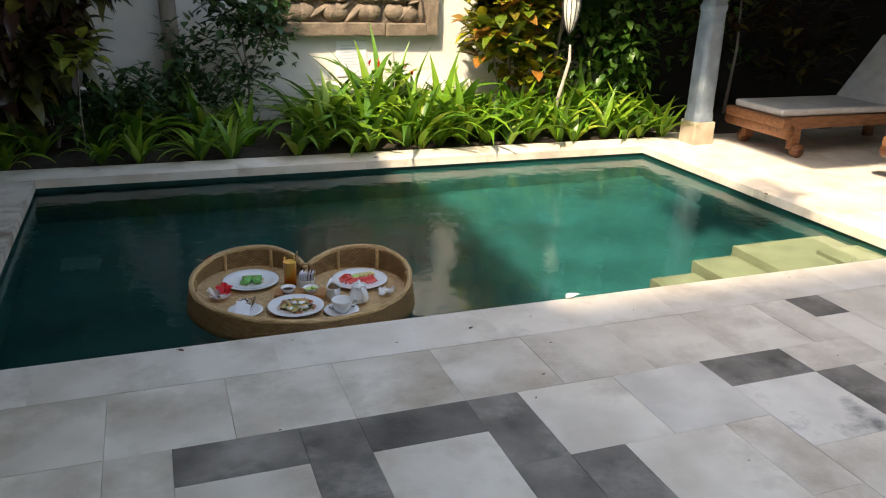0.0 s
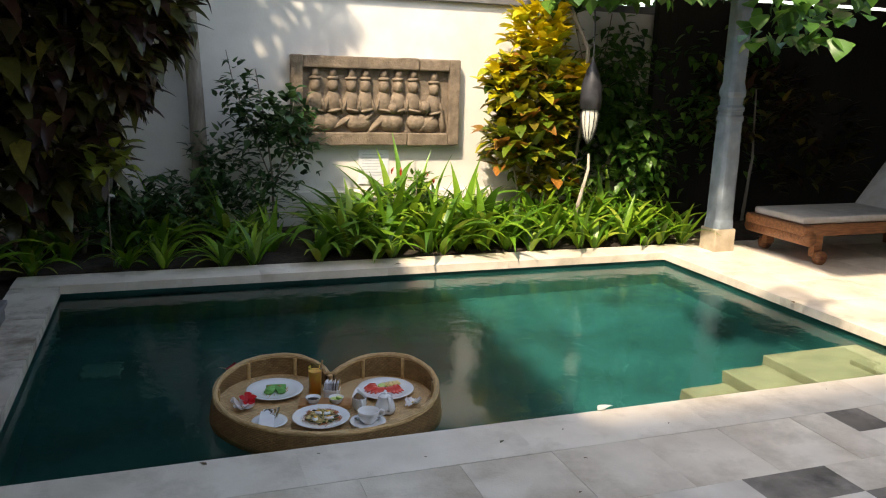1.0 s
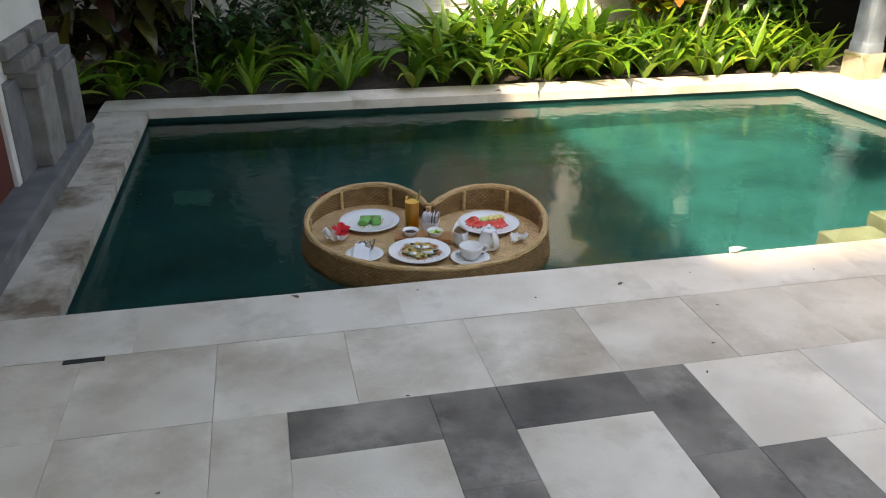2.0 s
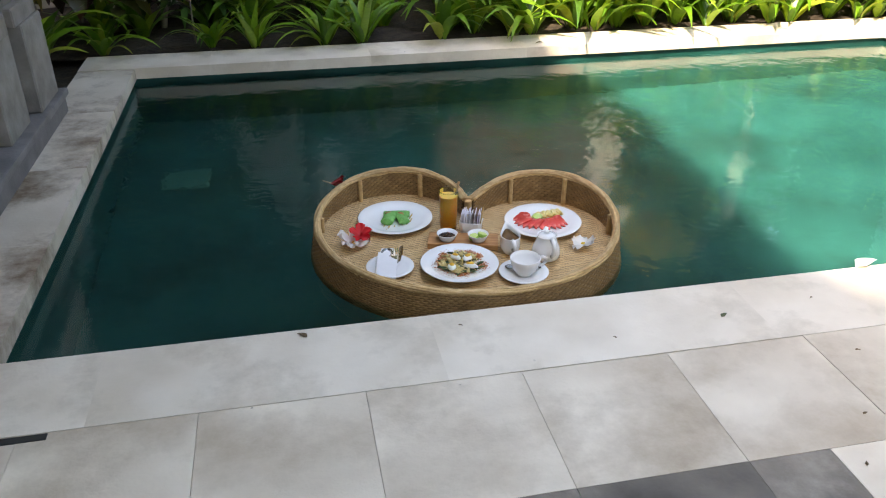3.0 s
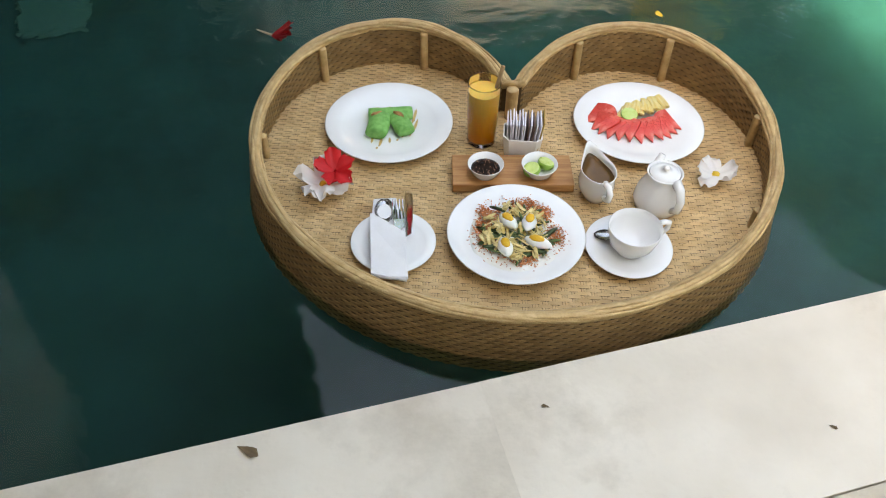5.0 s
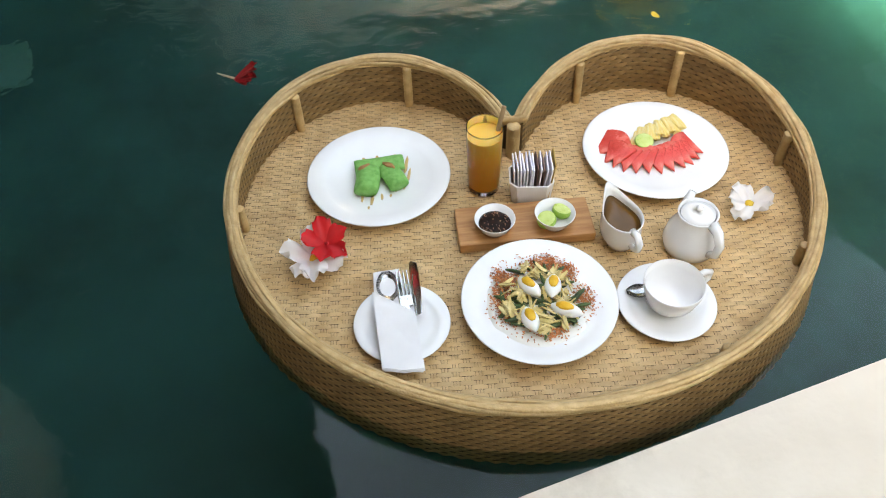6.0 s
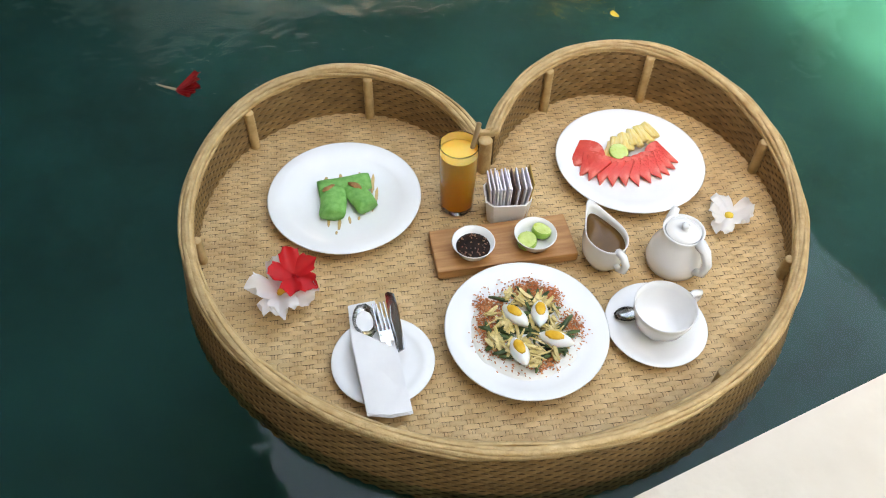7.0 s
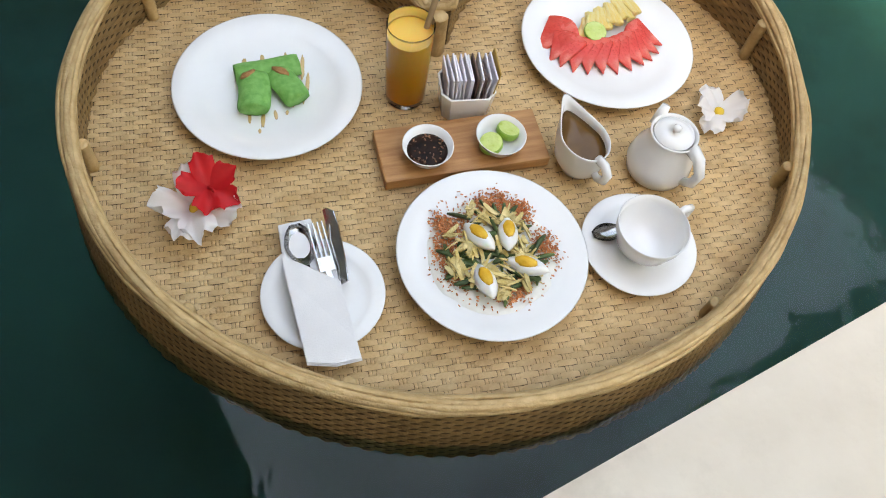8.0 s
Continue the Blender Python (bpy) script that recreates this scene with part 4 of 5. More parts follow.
part("frame_bar", frame_bar(RX1 - fw, RX1 + 0.005, RZ0, RZ1, 2), PARAS, panel)
part("frame_bar", frame_bar(RX0 + fw + 0.002, 2.955, RZ1 - fw, RZ1, 3), PARAS, panel)
part("frame_bar", frame_bar(2.962, RX1 - fw - 0.002, RZ1 - fw - 0.002, RZ1 - 0.006, 4), PARAS, panel)
part("frame_bar", frame_bar(RX0 + fw + 0.002, 2.845, RZ0, RZ0 + fw + 0.01, 5), PARAS, panel)
part("frame_bar", frame_bar(2.852, RX1 - fw - 0.002, RZ0 - 0.006, RZ0 + fw + 0.006, 6), PARAS, panel)
# the carving: a row of plain rounded forms
carve_v, carve_f = [], []


def boss(x, z, sx, sz, sy=0.05, tilt=0.0, y=0.045):
    v, f = [], []
    n, kk = 14, 8
    v.append((0, -1, 0))
    for j in range(1, kk + 1):
        t = 0.5 * math.pi * j / kk
        for i in range(n):
            a = 2 * math.pi * i / n
            v.append((math.sin(t) * math.cos(a), -math.cos(t), math.sin(t) * math.sin(a)))
    for i in range(n):
        f.append((0, 1 + i, 1 + (i + 1) % n))
    for j in range(kk - 1):
        for i in range(n):
            a, b = 1 + j * n + i, 1 + j * n + (i + 1) % n
            f.append((a, a + n, b + n, b))
    m = Matrix.Translation((x, RY - y + 0.012, z)) @ Matrix.Rotation(radians(tilt), 4, "Y") @ Matrix.Diagonal((sx, sy, sz, 1))
    base = len(carve_v)
    carve_v.extend(m @ Vector(p) for p in v)
    carve_f.extend(tuple(base + i for i in q) for q in f)


for k, x in enumerate((1.978, 2.144, 2.314, 2.448, 2.624, 2.762, 2.912, 3.12)):
    zt = 1.29 if k < 7 else 1.27
    boss(x, zt + 0.115, 0.040, 0.058)
    boss(x, zt + 0.065, 0.058, 0.024, 0.062)
    boss(x, zt, 0.054, 0.072, 0.068)
    boss(x, zt - 0.15, 0.078, 0.115, 0.060)
    boss(x - 0.065, zt - 0.17, 0.024, 0.095, 0.055, 14)
    boss(x + 0.07, zt - 0.18, 0.024, 0.085, 0.055, -16)
    boss(x + 0.01, zt - 0.225, 0.075, 0.022, 0.072, 12 * (-1) ** k)
    boss(x + 0.04 * (-1) ** k, zt - 0.335, 0.105, 0.085, 0.064, 8 * (-1) ** k)
for x, z in ((1.93, 1.05), (2.71, 1.09), (3.03, 1.10)):
    boss(x, z, 0.062, 0.062, 0.085)
for x, z, tl in ((2.02, 0.94, 55), (2.22, 0.95, 60), (2.44, 0.98, 50), (2.56, 0.94, 48), (3.05, 0.95, 45), (3.2, 0.98, -10)):
    boss(x, z, 0.034, 0.13, 0.060, tl)
tagged(part("carving", mesh_of("carving", carve_v, carve_f), PARAS, panel, "row of plain rounded carved forms", smooth=True), kind="stuff")

notice = tagged(part("notice", box(2.44, 2.735, WALL_Y - 0.012, WALL_Y + 0.002, 0.40, 0.73, 0.002), surf("white notice card", (0.74, 0.74, 0.76), (0.80, 0.80, 0.82), 10, 0.5)), "white notice card on the wall below the relief", "sign")
INK = surf("grey print", (0.50, 0.52, 0.56), (0.58, 0.60, 0.64), 20, 0.6)
for k in range(9):
    w = (0.20, 0.22, 0.17, 0.21, 0.22, 0.15, 0.21, 0.19, 0.12)[k]
    part("print_line", box(2.475, 2.475 + w, WALL_Y - 0.0145, WALL_Y - 0.0118, 0.68 - 0.028 * k, 0.688 - 0.028 * k), INK, notice)

lantern = empty("hanging_lantern", pose(4.33, 3.47, 0), "long dark lantern with a white ribbed lower cage", "lantern")
IRON = surf("dark lantern metal", (0.018, 0.018, 0.022), (0.04, 0.04, 0.045), 15, 0.5, 0.15, 60)
part("cap", lathe([(0.012, 1.64), (0.020, 1.60), (0.05, 1.53), (0.085, 1.42), (0.098, 1.30), (0.094, 1.19), (0.086, 1.185), (0.08, 1.25), (0.01, 1.45)], 24), IRON, lantern, smooth=True)
part("shade", lathe([(0.074, 1.185), (0.078, 1.12), (0.064, 1.02), (0.036, 0.93), (0.008, 0.88), (0, 0.878)], 24), surf("cream cloth shade", (0.62, 0.60, 0.52), (0.74, 0.72, 0.64), 15, 0.8, 0.2, 80), lantern, "cream shade", smooth=True)
for k in range(12):
    a = 2 * math.pi * k / 12
    part("rib", tube([((rr_ + 0.003) * math.cos(a), (rr_ + 0.003) * math.sin(a), z) for rr_, z in ((0.078, 1.19), (0.080, 1.12), (0.066, 1.02), (0.038, 0.93), (0.010, 0.878))], 0.0035, 5), IRON, lantern)
part("cord", tube([(0, 0, 1.64), (0.0, 0.01, 1.9), (-0.03, 0.03, 2.3)], 0.006, 6), IRON, lantern)
pole = tube([(4.19, 3.45, -0.02), (4.27, 3.47, 0.32), (4.37, 3.50, 0.64), (4.38, 3.53, 0.78)], [0.018, 0.018, 0.015, 0.010], 9)
tagged(part("leaning_pole", pole, surf("pale weathered wood", (0.34, 0.29, 0.23), (0.52, 0.46, 0.38), 16, 0.8, 0.3, 70, stretch=(1, 1, 0.3)), smooth=True), "pale weathered pole leaning in the planting bed", "pole")
tagged(part("bare_branch", tube([(4.19, 3.92, 2.3), (4.30, 3.79, 1.98), (4.42, 3.74, 1.72), (4.51, 3.88, 1.3), (4.55, 4.1, 0.6), (4.55, 4.2, 0)], [0.022, 0.022, 0.020, 0.018, 0.018, 0.02], 9), BARK, smooth=True), "bare grey branch rising out of the bed", "branch")

# ---- sun loungers ----


def lounger(m, label):
    t = empty("sun_lounger", m, label, "lounger", "teak loungers under the pavilion")
    L_, W_ = 1.95, 0.62

    def q(name, bm, mat_, lab="", smooth=False):
        return part(name, bm, mat_, t, lab, smooth)
    for y in (0, W_ - 0.05):
        q("side_rail", box(0.05, L_, y, y + 0.05, 0.235, 0.335, 0.012, 2), TEAK)
    q("foot_beam", box(-0.06, 0.06, -0.045, W_ + 0.045, 0.25, 0.335, 0.030, 3), TEAK)
    q("foot_roller", tube([(0.015, -0.05, 0.225), (0.015, W_ + 0.05, 0.225)], 0.062, 20), TEAK, "round foot roller", True)
    for i in range(12):
        q("slat", box(0.10 + i * 0.09, 0.17 + i * 0.09, 0.05, W_ - 0.05, 0.30, 0.322, 0.003), TEAK)
    for x, z0 in ((0.16, 0.06), (1.60, 0.0)):
        for y in (0.005, W_ - 0.065):
            lg = q("leg", box(x - 0.045, x + 0.045, y, y + 0.06, z0, 0.24, 0.010, 2), TEAK)
    for y in (-0.035, W_ - 0.015):
        w = q("wheel", tube([(0.17, y, 0.058), (0.17, y + 0.05, 0.058)], 0.058, 22), TEAK, "round wooden wheel", True)
        part("hub", tube([(0.17, y - 0.008, 0.058), (0.17, y + 0.058, 0.058)], 0.014, 12), DARK_WOOD, w, smooth=True)
    bm = box(-0.02, 1.16, 0.02, W_ - 0.02, 0.338, 0.398, 0.022, 3)
    q("mattress", bm, CUSHION, "cream canvas mattress", True)
    bk = box(0.0, 0.72, 0.02, W_ - 0.02, 0.0, 0.06, 0.022, 3)
    bmesh.ops.transform(bk, matrix=pose(1.15, 0, 0.345, 0, -52, 0), verts=bk.verts)
    q("back_cushion", bk, CUSHION, "raised cream canvas back cushion", True)
    bf = box(0.0, 0.70, 0.0, W_, -0.04, -0.004, 0.008)
    bmesh.ops.transform(bf, matrix=pose(1.17, 0, 0.345, 0, -52, 0), verts=bf.verts)
    q("back_frame", bf, TEAK)
    q("prop", box(1.50, 1.54, 0.1, W_ - 0.1, 0.30, 0.62, 0.006), TEAK)
    return t


lounger(pose(5.63, 2.11, 0.0), "brown teak sun lounger with cream mattress and raised back")
lounger(pose(5.93, 0.71, 0.0), "brown teak sun lounger with cream mattress at the deck edge")

# leaves and bits lying about
LITTER = surf("dry leaf", (0.10, 0.06, 0.03), (0.22, 0.15, 0.08), 30, 0.8)


def litter(x, y, z, size, turn, label, mat_=LITTER):
    V, F = [], []
    add_leaf(V, F, (0, 0, 0.002), 0, 12, size, size * 0.22, 30, 5)
    bm = bmesh.new()
    me = mesh_of("leaf", V, F)
    bm.from_mesh(me)
    bmesh.ops.solidify(bm, geom=bm.faces[:], thickness=0.0008)
    tagged(part("fallen_leaf", bm, mat_, m=pose(x, y, z, 0, 0, turn)), label, "leaf")


litter(1.947, -0.174, 0.0, 0.030, 30, "small curled green-brown leaf on the coping", surf("curled leaf", (0.06, 0.07, 0.03), (0.14, 0.14, 0.07), 30, 0.7))
litter(0.803, -0.039, 0.0, 0.035, 140, "thin dry twig leaf on the coping")
litter(2.50, 0.0, 0.0, 0.10, 15, "pale fallen leaf on the pool edge", surf("pale dry leaf", (0.55, 0.52, 0.46), (0.70, 0.68, 0.62), 20, 0.7))
litter(2.40, PY + 0.10, 0.004, 0.06, 200, "dry leaf on the far coping")
litter(4.72, 1.2, 0.002, 0.05, 80, "small dry leaf on the deck")
for k in range(14):
    litter(-0.1 + 5.0 * rnd.random(), -0.05 - 1.0 * rnd.random(), 0.0, rnd.uniform(0.008, 0.016), rnd.uniform(0, 360), "tiny dry leaf scrap on the deck")
# ---- the breakfast on the tray ----
TOP = FLOOR + 0.0035
CHINA = surf("white glazed china", (0.80, 0.79, 0.785), (0.84, 0.835, 0.83), 12, 0.12, coat=0.3, rvar=0.03)
SILVER = surf("polished steel", (0.62, 0.61, 0.60), (0.70, 0.69, 0.68), 20, 0.12, metal=1.0, rvar=0.03)
LINEN = surf("white napkin cloth", (0.78, 0.77, 0.78), (0.84, 0.83, 0.84), 20, 0.9, 0.25, 900)


def on_tray(u, v, z=0.0, turn=0.0):
    return TRAY @ pose(u, v, TOP + z, 0, 0, turn)


def flat_plate(r, rise=0.020):
    return lathe([(0, 0.002), (r * 0.60, 0.002), (r * 0.62, 0.0), (r * 0.66, 0.002), (r * 0.99, rise - 0.002), (r, rise), (r * 0.985, rise + 0.001), (r * 0.75, rise * 0.45 + 0.003), (r * 0.62, 0.007), (0, 0.006)], 72)


def coupe(r, rise=0.029):
    return lathe([(0, 0.002), (r * 0.52, 0.0), (r * 0.56, 0.002), (r * 0.78, rise * 0.42), (r * 0.99, rise - 0.001), (r, rise), (r * 0.985, rise + 0.001), (r * 0.80, rise * 0.55), (r * 0.70, 0.016), (r * 0.5, 0.011), (0, 0.010)], 72)


def plate(m, bm, label):
    ob = part("plate", bm, CHINA, smooth=True, m=m)
    return tagged(ob, label, "plate")


def pieces(make, places):
    """One joined mesh of many small pieces: make() gives verts and faces, places the poses."""
    verts, faces = [], []
    for m in places:
        v, f = make()
        b = len(verts)
        verts += [m @ Vector(p) for p in v]
        faces += [tuple(b + i for i in q) for q in f]
    return mesh_of("pieces", verts, faces)


def lump(n=8, k=5, sx=1, sy=1, sz=1, rough=0.12, seed=0, flat=False):
    """A rounded, uneven lump as verts and faces."""
    r = random.Random(seed)
    verts, faces = [(0, 0, sz * (0 if flat else -1))], []
    for j in range(1, k):
        t = math.pi * j / k
        for i in range(n):
            a = 2 * math.pi * i / n
            q = 1 + r.uniform(-rough, rough)
            z = -math.cos(t)
            verts.append((sx * q * math.sin(t) * math.cos(a), sy * q * math.sin(t) * math.sin(a), sz * max(z, 0 if flat else -1)))
    verts.append((0, 0, sz))
    for i in range(n):
        faces.append((0, 1 + (i + 1) % n, 1 + i))
        faces.append((len(verts) - 1, 1 + (k - 2) * n + i, 1 + (k - 2) * n + (i + 1) % n))
    for j in range(k - 2):
        for i in range(n):
            a, b = 1 + j * n + i, 1 + j * n + (i + 1) % n
            faces.append((a, b, b + n, a + n))
    return verts, faces


def lump_part(name, material, parent, m, label="", **kw):
    return part(name, mesh_of(name, *lump(**kw)), material, parent, label, smooth=True, m=m)


def thing(name, m, label, category, group=""):
    return empty(name, m, label, category, group)


def loose(ob, parent):
    """Hang ob, placed in the world, under parent without moving it."""
    ob.parent = parent
    ob.matrix_parent_inverse = parent.matrix_world.inverted()
    return ob


def P(name, bm, material, parent, label="", smooth=True, at=(0, 0, 0), turn=(0, 0, 0)):
    """A part at a place given in its thing's own axes."""
    ob = part(name, bm, material, parent, label, smooth)
    ob.matrix_basis = pose(*at, *turn)
    return ob


# green pancakes
plate(on_tray(-0.255, 0.214), flat_plate(0.133), "round white china plate holding green pancakes")
PANDAN = surf("green pandan pancake", (0.11, 0.36, 0.075), (0.20, 0.50, 0.14), 90, 0.6, 0.25, 420, c3=(0.22, 0.50, 0.16), scale3=22)
FILLING = surf("palm sugar coconut filling", (0.40, 0.17, 0.06), (0.58, 0.28, 0.12), 120, 0.7, 0.6, 300)


def roll(length, r, wave, seed):
    """A rolled pancake: an oval roll with a loose edge laid over it."""
    rr = random.Random(seed)
    bm = bmesh.new()
    n, k = 28, 14
    rings = []
    for i in range(k + 1):
        x = length * (i / k - 0.5)
        end = 1 - 0.10 * (abs(2 * i / k - 1) ** 8)
        ringv = []
        for j in range(n):
            a = 2 * math.pi * j / n
            q = r * end * (1 + wave * math.sin(3 * a + 1.7 * i / k * 3 + seed) * 0.5 + (0.10 if 4 < j < 9 else 0))
            ringv.append(bm.verts.new((x + rr.uniform(-0.0006, 0.0006), q * 1.30 * math.cos(a), max(0.0, r * 0.66 + q * 0.70 * math.sin(a)))))
        rings.append(ringv)
    for a, b in zip(rings, rings[1:]):
        for j in range(n):
            bm.faces.new((a[j], a[(j + 1) % n], b[(j + 1) % n], b[j]))
    bm.faces.new(rings[0][::-1])
    bm.faces.new(rings[-1])
    return bm


cake = thing("pancakes", on_tray(-0.256, 0.218, 0.007, 0), "three green rolled pancakes with brown filling on a plate", "food")
for at, turn, ln, r, sd in (((0.002, 0.022, 0), 7, 0.092, 0.0150, 1), ((-0.020, -0.020, 0.001), 86, 0.062, 0.0175, 2), ((0.027, -0.012, 0.001), 116, 0.058, 0.0155, 3)):
    rl = P("pancake_roll", roll(ln, r, 0.10, sd), PANDAN, cake, at=at, turn=(0, 0, turn))
for at, sd in (((-0.026, 0.004, 0.0225), 5), ((0.020, 0.008, 0.0215), 6)):
    P("filling", mesh_of("filling", *lump(10, 6, 0.013, 0.006, 0.004, 0.25, sd)), FILLING, cake, "crumbly brown filling", at=at, turn=(0, 0, 35 if sd == 5 else -40))
SYRUP = surf("palm sugar syrup", (0.62, 0.38, 0.15), (0.72, 0.50, 0.24), 40, 0.15, rvar=0.05, coat=0.5)
rnd = random.Random(8)
spots = []
for x, y, l in ((0.052, 0.030, 0.030), (0.056, 0.000, 0.024), (0.048, -0.026, 0.014), (0.030, -0.034, 0.010), (0.006, -0.052, 0.010), (-0.030, -0.052, 0.014), (-0.012, -0.060, 0.016), (-0.018, -0.078, 0.005), (0.022, -0.050, 0.005), (-0.004, 0.050, 0.012), (0.030, 0.052, 0.012), (-0.03, 0.048, 0.01)):
    spots.append(pose(x, y, 0.0002, 0, 0, rnd.uniform(-12, 12)) @ Matrix.Diagonal((rnd.uniform(0.0018, 0.0034), l * 0.85, 0.0004, 1)))
for m in spots:
    sd = P("syrup_drip", mesh_of("syrup_drip", *lump(12, 5, 1, 1, 1, 0.15, rnd.randrange(99), True)), SYRUP, cake, "brown syrup drip")
    sd.matrix_basis = m

# fruit
plate(on_tray(0.267, 0.245), flat_plate(0.136), "round white china plate holding cut fruit")
MELON = surf("red watermelon flesh", (0.74, 0.050, 0.040), (0.84, 0.11, 0.085), 40, 0.25, 0.3, 220, c3=(0.84, 0.24, 0.18), scale3=25, sss=0.1)
PINE = surf("yellow pineapple flesh", (0.88, 0.62, 0.18), (0.90, 0.76, 0.40), 60, 0.35, 0.5, 200, stretch=(1, 6, 1), sss=0.1)
LIME_SKIN = surf("lime skin", (0.20, 0.38, 0.05), (0.30, 0.48, 0.08), 60, 0.4, 0.2, 300)
LIME_FLESH = surf("lime flesh", (0.50, 0.62, 0.16), (0.62, 0.72, 0.28), 70, 0.3, 0.3, 200)
fruit = thing("cut_fruit", on_tray(0.262, 0.246, 0.007), "fan of red watermelon slices with yellow pineapple", "food")


fruit.scale = (1.16, 1.16, 1.0)


def wedge(w, h, t):
    """A three-cornered slice: point forward, the rounded end behind."""
    bm = bmesh.new()
    n = 9
    lo, hi = [], []
    shape = [(0, -h * 0.5)] + [(w * (i / (n - 1) - 0.5), h * 0.5 - 0.18 * h * (2 * i / (n - 1) - 1) ** 2) for i in range(n - 1, -1, -1)]
    for x, y in shape:
        lo.append(bm.verts.new((x, y, 0)))
        hi.append(bm.verts.new((x * 0.97, y * 0.97, t * (0.55 if y < -h * 0.4 else 1))))
    bm.faces.new(lo)
    bm.faces.new(hi[::-1])
    for i in range(len(lo)):
        j = (i + 1) % len(lo)
        bm.faces.new((lo[i], hi[i], hi[j], lo[j]))
    bmesh.ops.recalc_face_normals(bm, faces=bm.faces)
    bmesh.ops.bevel(bm, geom=bm.edges[:], offset=0.0012, segments=1, affect="EDGES")
    return bm


for k in range(12):
    a = radians(-80 + 158 * k / 11)
    big = 1.3 if k == 0 else 1.0
    P("watermelon_slice", wedge(0.042 * big, 0.058 * big, 0.008), MELON, fruit, at=(0.064 * math.sin(a) - 0.004, 0.010 - 0.036 * math.cos(a) - (0.0 if k else -0.012), 0.004 + 0.0016 * (k % 3)), turn=(10, -9, math.degrees(a) * 0.72))
for k in range(10):
    P("pineapple_piece", roll(0.036, 0.0058, 0.30, 20 + k), PINE, fruit, at=(-0.022 + 0.0085 * k, 0.022 + 0.0034 * k + 0.004 * (k % 2), 0.008 + 0.003 * (k % 2)), turn=(0, 0, 62 + 5 * k))


def citrus(r, t, parent, at, turn):
    c = P("lime_slice", lathe([(0, 0), (r * 0.9, 0), (r, t * 0.3), (r, t * 0.7), (r * 0.94, t), (r * 0.93, t * 1.001)], 28), LIME_SKIN, parent, "green lime half", at=at, turn=turn)
    P("lime_flesh", lathe([(0, t + 0.0010)] + [(r * q, t + 0.0008) for q in (0.3, 0.6, 0.85)] + [(r * 0.93, t)], 28), LIME_FLESH, c)
    return c


citrus(0.0155, 0.006, fruit, (-0.012, 0.010, 0.016), (12, 0, 0))

# salad in the large shallow bowl
plate(on_tray(0.002, -0.101), coupe(0.125), "round white china bowl holding porridge with egg")
RICE = surf("white rice porridge", (0.78, 0.76, 0.70), (0.84, 0.82, 0.77), 90, 0.35, 0.15, 120)
YOLK = surf("egg yolk", (0.78, 0.38, 0.02), (0.85, 0.50, 0.06), 60, 0.55, 0.2, 200)
WHITE = surf("boiled egg white", (0.78, 0.77, 0.74), (0.84, 0.83, 0.80), 30, 0.3, sss=0.15)
BEAN = surf("green beans", (0.035, 0.07, 0.02), (0.08, 0.13, 0.04), 40, 0.4, 0.2, 200, island=True, vary=0.3)
CHICK = surf("shredded chicken", (0.56, 0.40, 0.13), (0.78, 0.63, 0.33), 60, 0.6, 0.3, 300, island=True, vary=0.16)
SHALLOT = surf("fried shallots", (0.52, 0.15, 0.05), (0.70, 0.30, 0.13), 60, 0.7, 0.3, 200, island=True, vary=0.25)
meal = thing("porridge", on_tray(0.002, -0.100, 0.008), "white rice porridge topped with egg quarters, beans and shallots", "food")


def porridge():
    bm = bmesh.new()
    n, k = 56, 12
    rings = [[bm.verts.new((0, 0, 0.014))]]
    for j in range(1, k + 1):
        ringv = []
        for i in range(n):
            a = 2 * math.pi * i / n
            r = 0.092 * j / k * (1 + 0.035 * noise.noise((3 * math.cos(a), 3 * math.sin(a), 2)))
            z = 0.014 - 0.008 * (j / k) ** 2 + 0.0025 * noise.noise((r * 60 * math.cos(a), r * 60 * math.sin(a), 5))
            ringv.append(bm.verts.new((r * math.cos(a), r * math.sin(a), z if j < k else 0.001)))
        rings.append(ringv)
    for i in range(n):
        bm.faces.new((rings[0][0], rings[1][i], rings[1][(i + 1) % n]))
    for a, b in zip(rings[1:], rings[2:]):
        for i in range(n):
            bm.faces.new((a[i], b[i], b[(i + 1) % n], a[(i + 1) % n]))
    return bm


P("rice", porridge(), RICE, meal)
rnd = random.Random(21)


def scatter(n, r0, r1, z0, z1, size, cx=0.0, cy=0.0, flatness=70, r_pow=0.5):
    out = []
    for _ in range(n):
        a, r = rnd.uniform(0, 2 * math.pi), r0 + (r1 - r0) * rnd.random() ** r_pow
        out.append(pose(cx + r * math.cos(a), cy + r * math.sin(a), rnd.uniform(z0, z1), rnd.uniform(-flatness, flatness) * 0.5, rnd.uniform(-flatness, flatness) * 0.5, rnd.uniform(0, 360)) @ Matrix.Diagonal((*[s * rnd.uniform(0.7, 1.3) for s in size], 1)))
    return out


def stick():
    """A short bent strip."""
    b = rnd.uniform(-0.22, 0.22)
    v, f = [], []
    for i in range(5):
        x = i / 2 - 1
        for y, z in ((-1, -1), (1, -1), (1, 1), (-1, 1)):
            w = 1 - 0.5 * abs(x) ** 3
            v.append((x, y * w + b * x * x * 3, z * w))
    for i in range(4):
        for j in range(4):
            a, c = i * 4 + j, i * 4 + (j + 1) % 4
            f.append((a, c, c + 4, a + 4))
    f += [(3, 2, 1, 0), (16, 17, 18, 19)]
    return v, f


